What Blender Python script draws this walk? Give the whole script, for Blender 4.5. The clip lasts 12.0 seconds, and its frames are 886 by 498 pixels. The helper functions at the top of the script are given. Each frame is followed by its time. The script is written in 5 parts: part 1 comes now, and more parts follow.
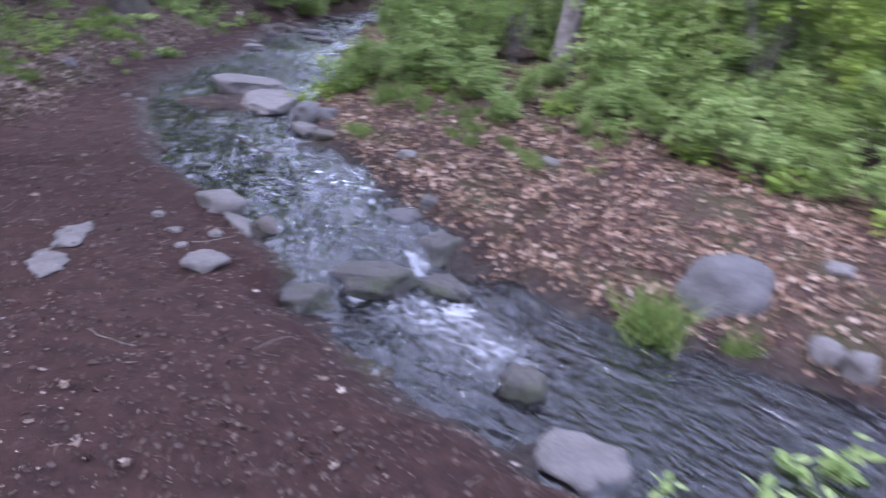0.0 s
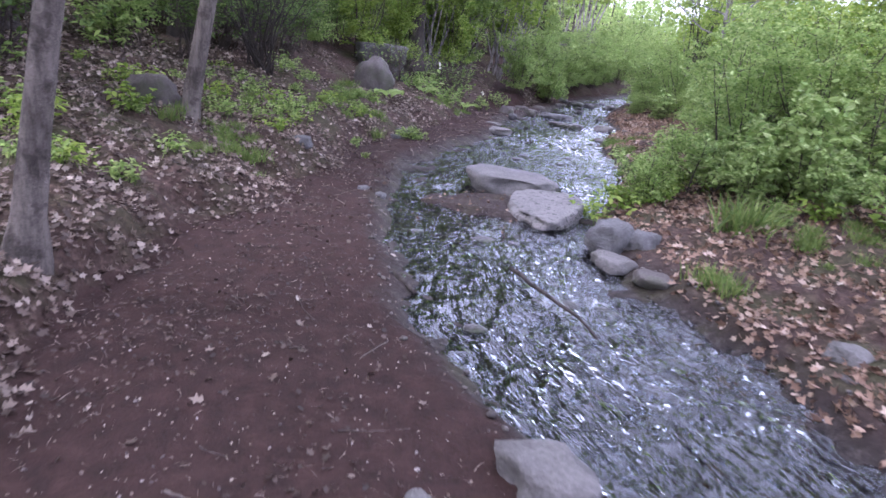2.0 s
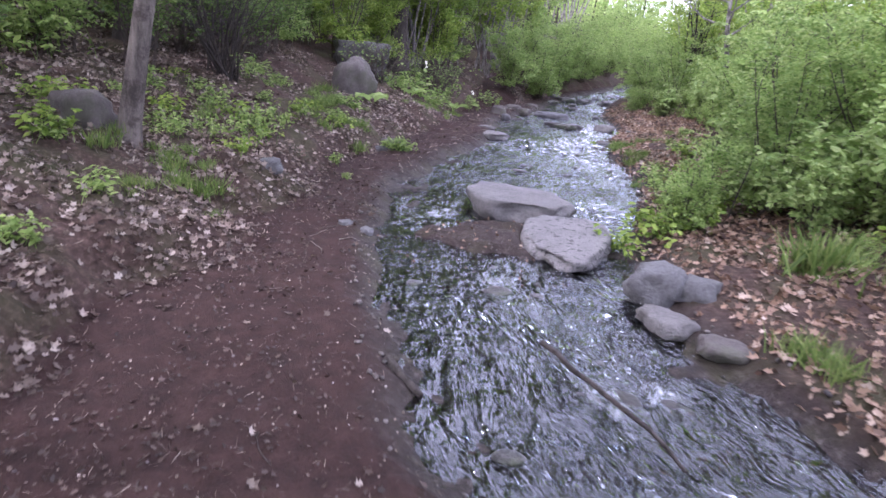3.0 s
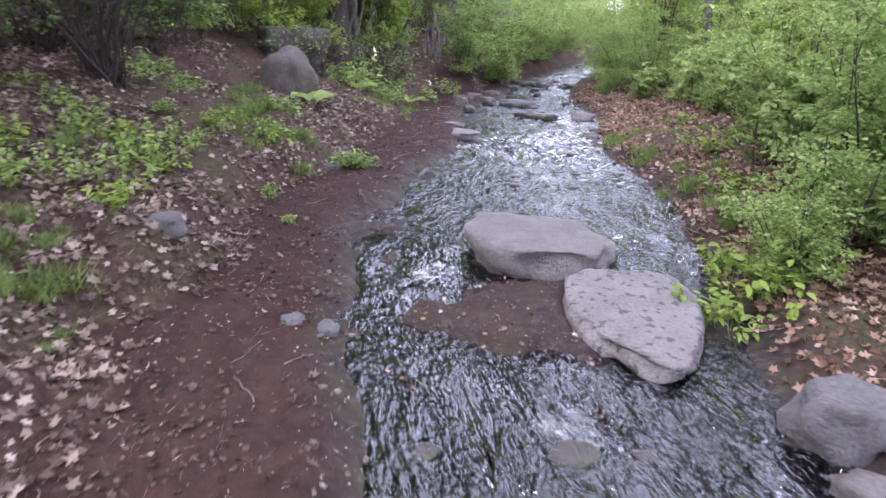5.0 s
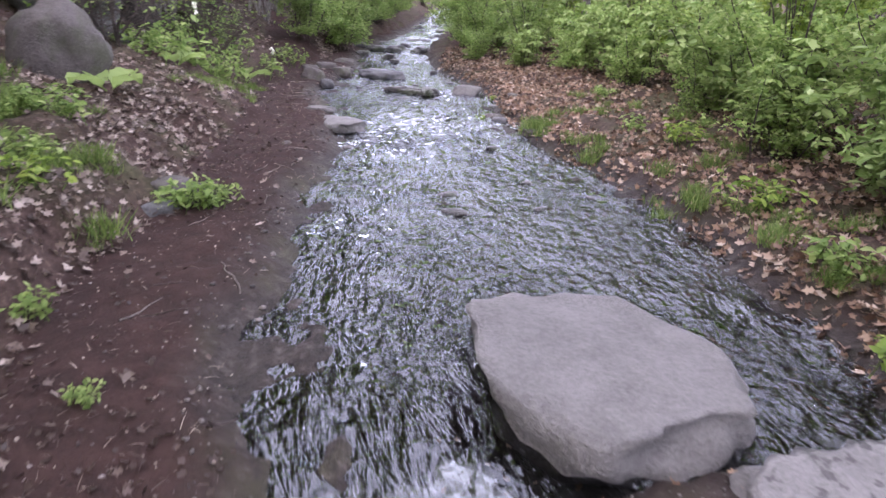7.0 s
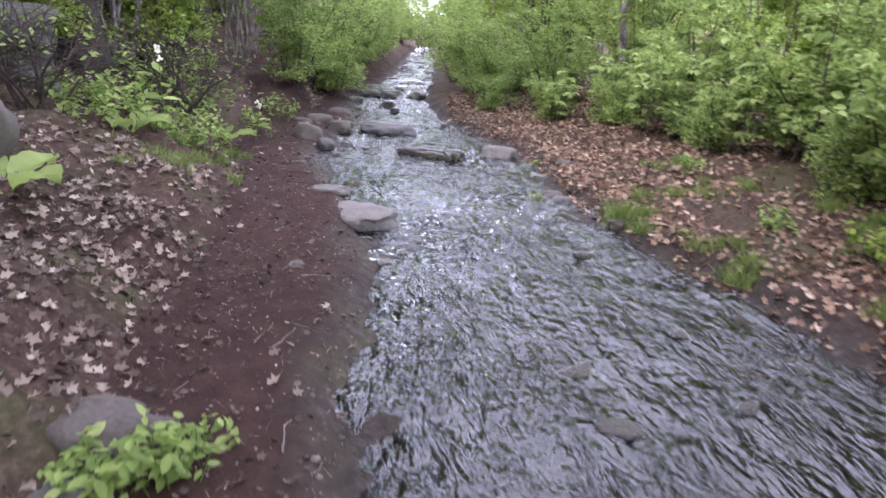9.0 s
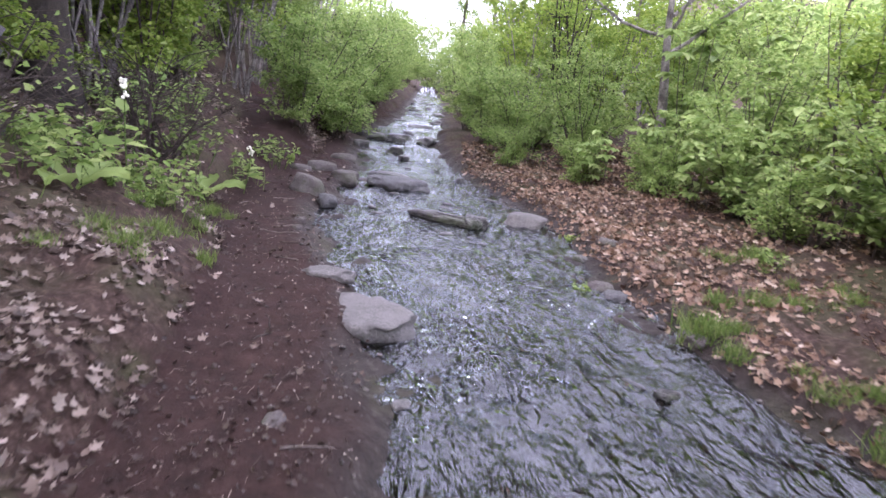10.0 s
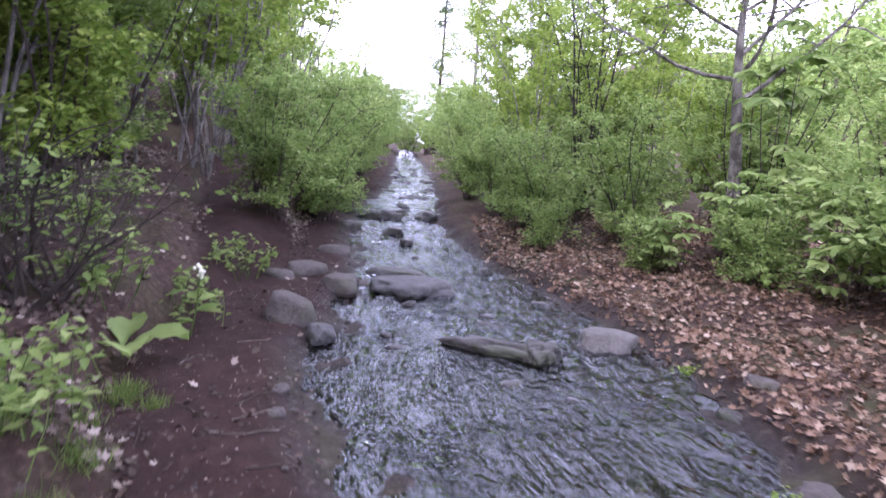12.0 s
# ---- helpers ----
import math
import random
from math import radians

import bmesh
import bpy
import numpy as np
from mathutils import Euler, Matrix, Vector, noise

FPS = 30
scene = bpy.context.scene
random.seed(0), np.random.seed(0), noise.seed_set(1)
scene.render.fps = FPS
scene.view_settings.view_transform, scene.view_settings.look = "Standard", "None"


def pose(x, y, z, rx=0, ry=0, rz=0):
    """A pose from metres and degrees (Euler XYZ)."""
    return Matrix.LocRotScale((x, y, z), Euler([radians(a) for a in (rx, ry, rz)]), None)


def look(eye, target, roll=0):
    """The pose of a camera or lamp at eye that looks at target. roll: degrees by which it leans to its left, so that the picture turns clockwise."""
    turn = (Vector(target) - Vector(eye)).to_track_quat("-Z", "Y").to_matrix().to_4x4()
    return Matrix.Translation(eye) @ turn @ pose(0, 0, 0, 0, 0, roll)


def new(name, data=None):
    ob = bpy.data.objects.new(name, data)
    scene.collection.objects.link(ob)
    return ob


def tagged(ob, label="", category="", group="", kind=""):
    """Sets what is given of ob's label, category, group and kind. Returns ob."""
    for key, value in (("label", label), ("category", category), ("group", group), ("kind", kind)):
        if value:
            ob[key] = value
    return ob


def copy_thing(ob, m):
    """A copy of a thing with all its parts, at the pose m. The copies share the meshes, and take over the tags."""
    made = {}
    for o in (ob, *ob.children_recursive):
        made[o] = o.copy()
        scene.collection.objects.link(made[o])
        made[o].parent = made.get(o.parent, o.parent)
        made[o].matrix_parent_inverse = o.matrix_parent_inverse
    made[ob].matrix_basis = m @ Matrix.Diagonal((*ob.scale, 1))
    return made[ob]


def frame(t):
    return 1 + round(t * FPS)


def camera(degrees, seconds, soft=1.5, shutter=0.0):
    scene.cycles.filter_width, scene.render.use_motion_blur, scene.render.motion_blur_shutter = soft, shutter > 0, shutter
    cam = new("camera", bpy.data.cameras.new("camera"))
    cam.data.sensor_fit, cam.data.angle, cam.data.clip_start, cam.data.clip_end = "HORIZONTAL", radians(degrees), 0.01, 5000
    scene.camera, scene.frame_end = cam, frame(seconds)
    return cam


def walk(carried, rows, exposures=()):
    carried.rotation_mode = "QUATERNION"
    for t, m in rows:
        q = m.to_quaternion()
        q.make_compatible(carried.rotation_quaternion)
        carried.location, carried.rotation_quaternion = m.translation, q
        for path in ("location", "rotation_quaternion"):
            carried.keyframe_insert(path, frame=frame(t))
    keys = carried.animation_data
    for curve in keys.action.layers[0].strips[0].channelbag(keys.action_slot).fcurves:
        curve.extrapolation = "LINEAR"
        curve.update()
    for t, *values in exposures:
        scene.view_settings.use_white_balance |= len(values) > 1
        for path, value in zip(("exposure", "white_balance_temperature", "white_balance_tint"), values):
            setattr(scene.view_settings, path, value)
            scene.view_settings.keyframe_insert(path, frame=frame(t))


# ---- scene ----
cam = camera(71.7, 12.0, shutter=0.4)
PATH = [
    (0, (0.058, -0.335, 1.736), (-0.153, 1.484, 0.93), 5.8),
    (0.5, (-0.629, 0.628, 1.432), (-1.207, 2.386, 0.673), 9.4),
    (1, (-1.144, 1.181, 1.378), (-1.748, 2.979, 0.743), 7.6),
    (1.5, (-1.587, 1.719, 1.359), (-2.328, 3.462, 0.719), 4.7),
    (2, (-1.999, 2.28, 1.332), (-2.812, 3.998, 0.707), 6.3),
    (2.5, (-2.35, 2.756, 1.401), (-3.083, 4.481, 0.704), 7.1),
    (3, (-2.679, 3.307, 1.387), (-3.445, 5.04, 0.748), 5.2),
    (3.2, (-2.784, 3.472, 1.397), (-3.567, 5.192, 0.741), 4.9),
    (5.0, (-3.837, 5.068, 1.323), (-4.44, 6.852, 0.65), 2.9),
    (5.5, (-4.224, 5.622, 1.304), (-4.681, 7.423, 0.565), 3.3),
    (6.0, (-4.596, 6.268, 1.268), (-4.992, 8.091, 0.545), 2.8),
    (6.5, (-4.924, 6.817, 1.197), (-5.137, 8.656, 0.441), 3.6),
    (8.5, (-5.852, 8.837, 1.184), (-5.755, 10.693, 0.443), 2.5),
    (9.0, (-6.077, 9.432, 1.206), (-6.048, 11.325, 0.561), 4.5),
    (9.5, (-6.257, 10.034, 1.257), (-6.164, 11.929, 0.624), 8.2),
    (10.0, (-6.374, 10.702, 1.263), (-6.331, 12.63, 0.736), 8.1),
    (10.5, (-6.497, 11.289, 1.244), (-6.425, 13.22, 0.725), 8.0),
    (11.0, (-6.623, 11.88, 1.197), (-6.517, 13.816, 0.707), 8.1),
    (11.5, (-6.77, 12.456, 1.22), (-6.69, 14.406, 0.782), 7.9),
    (12.0, (-6.921, 12.981, 1.258), (-6.832, 14.951, 0.924), 5.3),
]
walk(cam, [(t, look(eye, target, roll)) for t, eye, target, roll in PATH],
     [(0, 1.03, 5250, 36), (4, 1.33, 5700, 35), (9, 1.38, 5950, 32), (12, 1.22, 5550, 40)])

# ---- world, sun and exposure ----
SUN_UP, SUN_TURN = 44.0, -132.0       # veiled sun behind the wooded slope, clockwise from +y
world = bpy.data.worlds.new("sky")
scene.world = world
world.use_nodes = True
wn = world.node_tree.nodes
sky = wn.new("ShaderNodeTexSky")
sky.sky_type, sky.sun_disc = "NISHITA", False
sky.sun_elevation, sky.sun_rotation = radians(SUN_UP), radians(SUN_TURN)
sky.dust_density = 6.0
veil = wn.new("ShaderNodeMix")           # thin bright cloud drawn over the blue
veil.data_type = "RGBA"
cloud, cover = wn.new("ShaderNodeTexNoise"), wn.new("ShaderNodeMapRange")
cloud.inputs["Scale"].default_value, cloud.inputs["Detail"].default_value = 2.2, 4.0
cover.inputs["From Min"].default_value, cover.inputs["From Max"].default_value = 0.35, 0.65
cover.inputs["To Min"].default_value, cover.inputs["To Max"].default_value = 0.5, 0.85
world.node_tree.links.new(cloud.outputs[0], cover.inputs[0])
world.node_tree.links.new(cover.outputs[0], veil.inputs[0])
world.node_tree.links.new(sky.outputs[0], veil.inputs[6])
veil.inputs[7].default_value = (17.0, 17.3, 18.0, 1)
world.node_tree.links.new(veil.outputs[2], wn["Background"].inputs[0])
wn["Background"].inputs[1].default_value = 0.15
sun = new("sun", bpy.data.lights.new("sun", "SUN"))
sun.data.energy, sun.data.angle, sun.data.color = 3.3, radians(24), (1.0, 0.95, 0.87)
sun.matrix_world = look((0, 0, 0), (-math.sin(radians(SUN_TURN)), -math.cos(radians(SUN_TURN)), -math.tan(radians(SUN_UP))))

# ---- materials ----


def mat(name):
    m = bpy.data.materials.new(name)
    m.use_nodes = True
    nt = m.node_tree
    b = nt.nodes["Principled BSDF"]
    return m, nt, b


def node(nt, kind, ins=(), **attrs):
    n = nt.nodes.new(kind)
    for k, v in attrs.items():
        setattr(n, k, v)
    for k, v in dict(ins).items():
        if hasattr(v, "is_linked"):
            nt.links.new(v, n.inputs[k])
        else:
            n.inputs[k].default_value = v
    return n


def ramp(nt, fac, stops):
    r = nt.nodes.new("ShaderNodeValToRGB")
    e = r.color_ramp.elements
    while len(e) < len(stops):
        e.new(0.5)
    for el, (p, c) in zip(e, stops):
        el.position, el.color = p, (*c, 1)
    nt.links.new(fac, r.inputs[0])
    return r.outputs[0]


def mixc(nt, fac, a, b, blend="MIX"):
    m = nt.nodes.new("ShaderNodeMix")
    m.data_type, m.blend_type = "RGBA", blend
    for i, v in ((0, fac), (6, a), (7, b)):
        if hasattr(v, "is_linked"):
            nt.links.new(v, m.inputs[i])
        else:
            m.inputs[i].default_value = (*v, 1) if isinstance(v, tuple) else v
    return m.outputs[2]


def tex(nt, kind, scale, detail=4.0, rough=0.6, vec=None):
    n = nt.nodes.new({"noise": "ShaderNodeTexNoise", "vor": "ShaderNodeTexVoronoi"}[kind])
    n.inputs["Scale"].default_value = scale
    if kind == "noise":
        n.inputs["Detail"].default_value, n.inputs["Roughness"].default_value = detail, rough
    if vec is None:
        vec = node(nt, "ShaderNodeTexCoord").outputs["Object"]
    nt.links.new(vec, n.inputs["Vector"])
    return n


def relief(nt, b, height, strength, dist=0.02):
    n = node(nt, "ShaderNodeBump", {"Strength": strength, "Distance": dist, "Height": height})
    nt.links.new(n.outputs[0], b.inputs["Normal"])


def soil_material():
    """Trail soil, leaf mould and wet margin; the three are mixed by attributes of the ground sheet."""
    m, nt, b = mat("earth")
    L = nt.links
    fine, mid, big = tex(nt, "noise", 60, 6, 0.7), tex(nt, "noise", 9, 5), tex(nt, "noise", 1.3, 4)
    grit = tex(nt, "vor", 130)
    trail = ramp(nt, mid.outputs[0], [(0.3, (0.012, 0.0058, 0.0046)), (0.52, (0.028, 0.0132, 0.0105)), (0.76, (0.052, 0.027, 0.022))])
    trail = mixc(nt, 0.35, trail, ramp(nt, fine.outputs[0], [(0.3, (0.013, 0.0075, 0.0065)), (0.7, (0.062, 0.038, 0.033))]))
    trail = mixc(nt, ramp(nt, grit.outputs[0], [(0.0, (0.35,) * 3), (0.10, (0.0,) * 3)]), trail, (0.30, 0.26, 0.25))
    mould = ramp(nt, tex(nt, "noise", 22, 6, 0.75).outputs[0], [(0.3, (0.018, 0.011, 0.009)), (0.5, (0.045, 0.028, 0.022)), (0.72, (0.12, 0.08, 0.064))])
    mould = mixc(nt, ramp(nt, big.outputs[0], [(0.45, (0.0,) * 3), (0.7, (0.45,) * 3)]), mould, (0.05, 0.07, 0.022))
    bed = ramp(nt, tex(nt, "noise", 14, 6, 0.7).outputs[0], [(0.3, (0.010, 0.008, 0.007)), (0.55, (0.034, 0.027, 0.023)), (0.75, (0.09, 0.078, 0.07))])
    bed = mixc(nt, ramp(nt, tex(nt, "noise", 2.2, 4).outputs[0], [(0.52, (0.0,) * 3), (0.66, (0.3,) * 3)]), bed, (0.055, 0.058, 0.018))
    a_trail = node(nt, "ShaderNodeAttribute", attribute_name="trail").outputs["Fac"]
    a_bed = node(nt, "ShaderNodeAttribute", attribute_name="bed").outputs["Fac"]
    edge = node(nt, "ShaderNodeMath", {0: a_trail, 1: mid.outputs[0]}, operation="ADD")
    k = ramp(nt, edge.outputs[0], [(0.75, (0.0,) * 3), (1.05, (1.0,) * 3)])
    col = mixc(nt, a_bed, mixc(nt, k, mould, trail), bed)
    L.new(col, b.inputs["Base Color"])
    wet = node(nt, "ShaderNodeMath", {0: a_bed, 1: -0.28, 2: 0.92}, operation="MULTIPLY_ADD")
    L.new(wet.outputs[0], b.inputs["Roughness"])
    b.inputs["Specular IOR Level"].default_value = 0.2
    h = node(nt, "ShaderNodeMath", {0: fine.outputs[0], 1: mid.outputs[0]}, operation="ADD")
    relief(nt, b, h.outputs[0], 0.7, 0.02)
    return m


def stone_material(name, dark, light, spots=0.0, moss=0.0, rough=0.8):
    m, nt, b = mat(name)
    n1, n2 = tex(nt, "noise", 5, 6, 0.65), tex(nt, "noise", 45, 5, 0.7)
    col = ramp(nt, n1.outputs[0], [(0.3, dark), (0.7, light)])
    col = mixc(nt, 0.35, col, ramp(nt, n2.outputs[0], [(0.35, tuple(c * 0.6 for c in dark)), (0.7, tuple(min(1, c * 1.25) for c in light))]))
    if spots:
        s = tex(nt, "noise", 15, 4, 0.55)
        col = mixc(nt, ramp(nt, s.outputs[0], [(0.56, (0.0,) * 3), (0.62, (spots,) * 3)]), col, tuple(c * 0.35 for c in dark))
    if moss:
        s = tex(nt, "noise", 3.5, 5, 0.65)
        col = mixc(nt, ramp(nt, s.outputs[0], [(0.48, (0.0,) * 3), (0.62, (moss,) * 3)]), col, (0.05, 0.075, 0.02))
    rnd = node(nt, "ShaderNodeObjectInfo").outputs["Random"]
    col = mixc(nt, 0.35, col, mixc(nt, rnd, (0.62, 0.60, 0.60), (1.0, 0.99, 0.97)), "MULTIPLY")
    nt.links.new(col, b.inputs["Base Color"])
    b.inputs["Roughness"].default_value = rough
    h = node(nt, "ShaderNodeMath", {0: n1.outputs[0], 1: n2.outputs[0]}, operation="ADD")
    relief(nt, b, h.outputs[0], 0.9, 0.03)
    return m


def leaf_material(name, stops, through_light=0.35, island=True):
    """Leaves, whose colour varies from leaf to leaf; some light passes through them."""
    m, nt, b = mat(name)
    rnd = node(nt, "ShaderNodeNewGeometry").outputs["Random Per Island"] if island else tex(nt, "noise", 6).outputs[0]
    col = ramp(nt, rnd, stops)
    patch = tex(nt, "noise", 0.9, 2)
    col = mixc(nt, 0.5, col, ramp(nt, patch.outputs[0], [(0.35, (0.55, 0.62, 0.5)), (0.65, (1.0, 1.0, 0.9))]), "MULTIPLY")
    nt.links.new(col, b.inputs["Base Color"])
    b.inputs["Roughness"].default_value = 0.55
    b.inputs["Specular IOR Level"].default_value = 0.3
    if through_light:
        t = node(nt, "ShaderNodeBsdfTranslucent", {"Color": col})
        mx = node(nt, "ShaderNodeMixShader", {0: through_light, 1: b.outputs[0], 2: t.outputs[0]})
        nt.links.new(mx.outputs[0], nt.nodes["Material Output"].inputs[0])
    return m


def bark_material(name, dark, light, scale=1.0):
    m, nt, b = mat(name)
    co = node(nt, "ShaderNodeTexCoord").outputs["Object"]
    mp = node(nt, "ShaderNodeMapping", {"Vector": co, "Scale": (14 * scale, 14 * scale, 3 * scale)})
    n1 = tex(nt, "noise", 1.0, 6, 0.7, mp.outputs[0])
    n2, n3 = tex(nt, "noise", 5.0, 5, 0.7), tex(nt, "noise", 70 * scale, 4, 0.7)
    col = ramp(nt, n1.outputs[0], [(0.36, dark), (0.62, light)])
    col = mixc(nt, 0.3, col, ramp(nt, n3.outputs[0], [(0.3, dark), (0.7, light)]))
    col = mixc(nt, ramp(nt, n2.outputs[0], [(0.5, (0.0,) * 3), (0.6, (0.75,) * 3)]), col, dark)
    nt.links.new(col, b.inputs["Base Color"])
    b.inputs["Roughness"].default_value = 0.9
    h = node(nt, "ShaderNodeMath", {0: n1.outputs[0], 1: n3.outputs[0]}, operation="ADD")
    relief(nt, b, h.outputs[0], 1.0, 0.03)
    return m


def water_material():
    """Clear shallow water: ripples drawn out along the current, small chop, and broken foam where it tumbles."""
    m, nt, b = mat("water")
    co = node(nt, "ShaderNodeTexCoord").outputs["Object"]
    flow = node(nt, "ShaderNodeAttribute", attribute_name="flow").outputs["Vector"]
    run, chop, fine = tex(nt, "noise", 9.0, 3, 0.55, flow), tex(nt, "noise", 13, 2, 0.5, co), tex(nt, "noise", 30, 2, 0.5, flow)
    run.inputs["Distortion"].default_value = 0.7
    h = node(nt, "ShaderNodeMath", {0: chop.outputs[0], 1: 0.5, 2: run.outputs[0]}, operation="MULTIPLY_ADD")
    h = node(nt, "ShaderNodeMath", {0: fine.outputs[0], 1: 0.3, 2: h.outputs[0]}, operation="MULTIPLY_ADD")
    patch = ramp(nt, tex(nt, "noise", 1.6, 3, 0.55, co).outputs[0], [(0.35, (0.5,) * 3), (0.62, (1.0,) * 3)])
    bump = node(nt, "ShaderNodeBump", {"Strength": patch, "Distance": 0.075, "Height": h.outputs[0]})
    clear = node(nt, "ShaderNodeBsdfTransparent", {"Color": (0.46, 0.46, 0.45, 1)})
    # faint blue put into the gloss, standing in for bluer sky reflections
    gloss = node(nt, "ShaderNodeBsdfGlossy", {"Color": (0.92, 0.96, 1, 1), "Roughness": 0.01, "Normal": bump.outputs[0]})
    fr = node(nt, "ShaderNodeFresnel", {"IOR": 1.6, "Normal": bump.outputs[0]})
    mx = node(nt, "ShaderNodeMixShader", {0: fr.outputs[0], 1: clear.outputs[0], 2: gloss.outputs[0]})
    foam = node(nt, "ShaderNodeBsdfDiffuse", {"Color": (0.5, 0.53, 0.56, 1), "Normal": bump.outputs[0]})
    att = node(nt, "ShaderNodeAttribute", attribute_name="foam").outputs["Fac"]
    fn = tex(nt, "noise", 14, 5, 0.65, co)
    fk = node(nt, "ShaderNodeMath", {0: att, 1: fn.outputs[0]}, operation="ADD")
    fk = ramp(nt, fk.outputs[0], [(0.7, (0.0,) * 3), (1.3, (0.5,) * 3)])
    mx = node(nt, "ShaderNodeMixShader", {0: fk, 1: mx.outputs[0], 2: foam.outputs[0]})
    nt.links.new(mx.outputs[0], nt.nodes["Material Output"].inputs[0])
    return m


EARTH = soil_material()
STONE_PALE = stone_material("pale_stone", (0.098, 0.092, 0.088), (0.205, 0.195, 0.187))
STONE_SPOT = stone_material("spotted_stone", (0.125, 0.119, 0.115), (0.245, 0.235, 0.228), spots=0.75)
STONE_GREY = stone_material("grey_stone", (0.065, 0.064, 0.066), (0.155, 0.153, 0.156))
STONE_DARK = stone_material("wet_dark_stone", (0.038, 0.036, 0.035), (0.10, 0.095, 0.09), moss=0.5, rough=0.4)
STONE_BROWN = stone_material("brown_stone", (0.06, 0.05, 0.047), (0.15, 0.13, 0.122), moss=0.35)
GREEN = leaf_material("bush_leaf", [(0.0, (0.17, 0.26, 0.075)), (0.45, (0.29, 0.41, 0.125)), (0.8, (0.39, 0.50, 0.17)), (1.0, (0.50, 0.58, 0.25))], 0.6)
GREEN_DEEP = leaf_material("deep_leaf", [(0.0, (0.07, 0.12, 0.035)), (0.6, (0.14, 0.22, 0.06)), (1.0, (0.24, 0.32, 0.10))], 0.5)
GREEN_YELLOW = leaf_material("young_leaf", [(0.0, (0.15, 0.24, 0.04)), (0.6, (0.27, 0.38, 0.07)), (1.0, (0.40, 0.48, 0.12))], 0.5)
GREEN_PALE = leaf_material("pale_leaf", [(0.0, (0.20, 0.30, 0.095)), (0.6, (0.33, 0.44, 0.15)), (1.0, (0.46, 0.55, 0.25))], 0.5)
GRASS = leaf_material("grass_blade", [(0.0, (0.09, 0.15, 0.035)), (0.6, (0.17, 0.25, 0.06)), (1.0, (0.30, 0.34, 0.12))], 0.4)
DRY = leaf_material("dry_leaf", [(0.0, (0.05, 0.034, 0.028)), (0.4, (0.13, 0.094, 0.08)), (0.75, (0.25, 0.19, 0.165)), (1.0, (0.42, 0.35, 0.32))], 0.2)
DRY_TAN = leaf_material("tan_leaf", [(0.0, (0.08, 0.046, 0.033)), (0.4, (0.21, 0.13, 0.092)), (0.8, (0.34, 0.225, 0.165)), (1.0, (0.48, 0.38, 0.32))], 0.2)
ROTTEN = leaf_material("rotten_leaf", [(0.0, (0.022, 0.013, 0.010)), (0.6, (0.05, 0.03, 0.024)), (1.0, (0.09, 0.06, 0.05))], 0.0)
BARK_PALE = bark_material("pale_bark", (0.07, 0.06, 0.054), (0.36, 0.335, 0.315))
BARK_GREY = bark_material("grey_bark", (0.035, 0.026, 0.022), (0.24, 0.205, 0.18))
BARK_DARK = bark_material("dark_bark", (0.022, 0.017, 0.014), (0.075, 0.06, 0.05))
TWIG = bark_material("twig_bark", (0.045, 0.032, 0.026), (0.14, 0.11, 0.095), 3)
STICK = bark_material("bleached_stick", (0.16, 0.13, 0.11), (0.36, 0.31, 0.28), 4)
PETAL, _nt, _b = mat("petal")
_b.inputs["Base Color"].default_value, _b.inputs["Roughness"].default_value = (0.80, 0.80, 0.68, 1), 0.6
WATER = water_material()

# ---- numbers of the plan ----
# the stream's two edges, from below the little fall to the far end: left x, left y, right x, right y, water level
STREAM = np.array([
    (9.0, -3.2, 11.5, -1.0, -0.80), (4.0, -0.6, 6.4, 1.3, -0.70), (1.9, 0.9, 4.0, 2.5, -0.66), (1.15, 1.65, 3.0, 3.15, -0.64),
    (0.5, 2.2, 1.9, 3.45, -0.62), (-0.15, 2.6, 1.0, 4.0, -0.60), (-0.75, 2.85, 0.3, 4.15, -0.58), (-1.08, 3.2, -0.2, 4.35, -0.57),
    (-1.2, 3.35, -0.35, 4.55, -0.54), (-1.32, 3.45, -0.5, 4.7, -0.36), (-1.75, 3.9, -0.85, 5.05, -0.33), (-2.5, 4.7, -1.25, 5.5, -0.31),
    (-3.4, 5.15, -1.75, 6.2, -0.29), (-4.15, 6.0, -2.45, 7.05, -0.28), (-4.85, 7.1, -2.95, 7.75, -0.27), (-5.5, 8.1, -3.3, 8.8, -0.26),
    (-6.1, 9.4, -3.4, 9.9, -0.25), (-6.3, 11.0, -3.6, 11.5, -0.245), (-6.45, 12.4, -4.0, 12.7, -0.24), (-6.6, 13.4, -4.35, 13.7, -0.24),
    (-6.7, 14.4, -4.65, 14.8, -0.235), (-7.2, 15.4, -4.8, 15.8, -0.235), (-7.5, 16.5, -4.9, 17.2, -0.23), (-7.45, 18.5, -5.2, 18.7, -0.225),
    (-7.6, 20.0, -5.8, 20.0, -0.22), (-7.9, 22.0, -6.3, 22.0, -0.21), (-8.1, 24.3, -6.6, 24.6, -0.20), (-8.15, 24.7, -6.65, 25.0, -0.10),
    (-7.8, 28.0, -6.5, 28.2, -0.07), (-7.95, 34.0, -6.6, 34.0, -0.03), (-8.15, 40.0, -6.7, 40.0, 0.02), (-8.7, 55.0, -7.3, 55.0, 0.1), (-9.8, 90.0, -8.6, 90.0, 0.2)])
# width of the bare trail beside the stream, by y
TRAIL_Y = (-4.0, 2.0, 4.0, 6.0, 7.2, 9.3, 11.5, 13.0, 17.0, 19.0, 22.0, 26.0, 34.0)
TRAIL_W = (4.6, 3.6, 2.7, 1.85, 1.3, 0.68, 0.72, 0.95, 1.0, 1.05, 0.5, 0.4, 0.3)


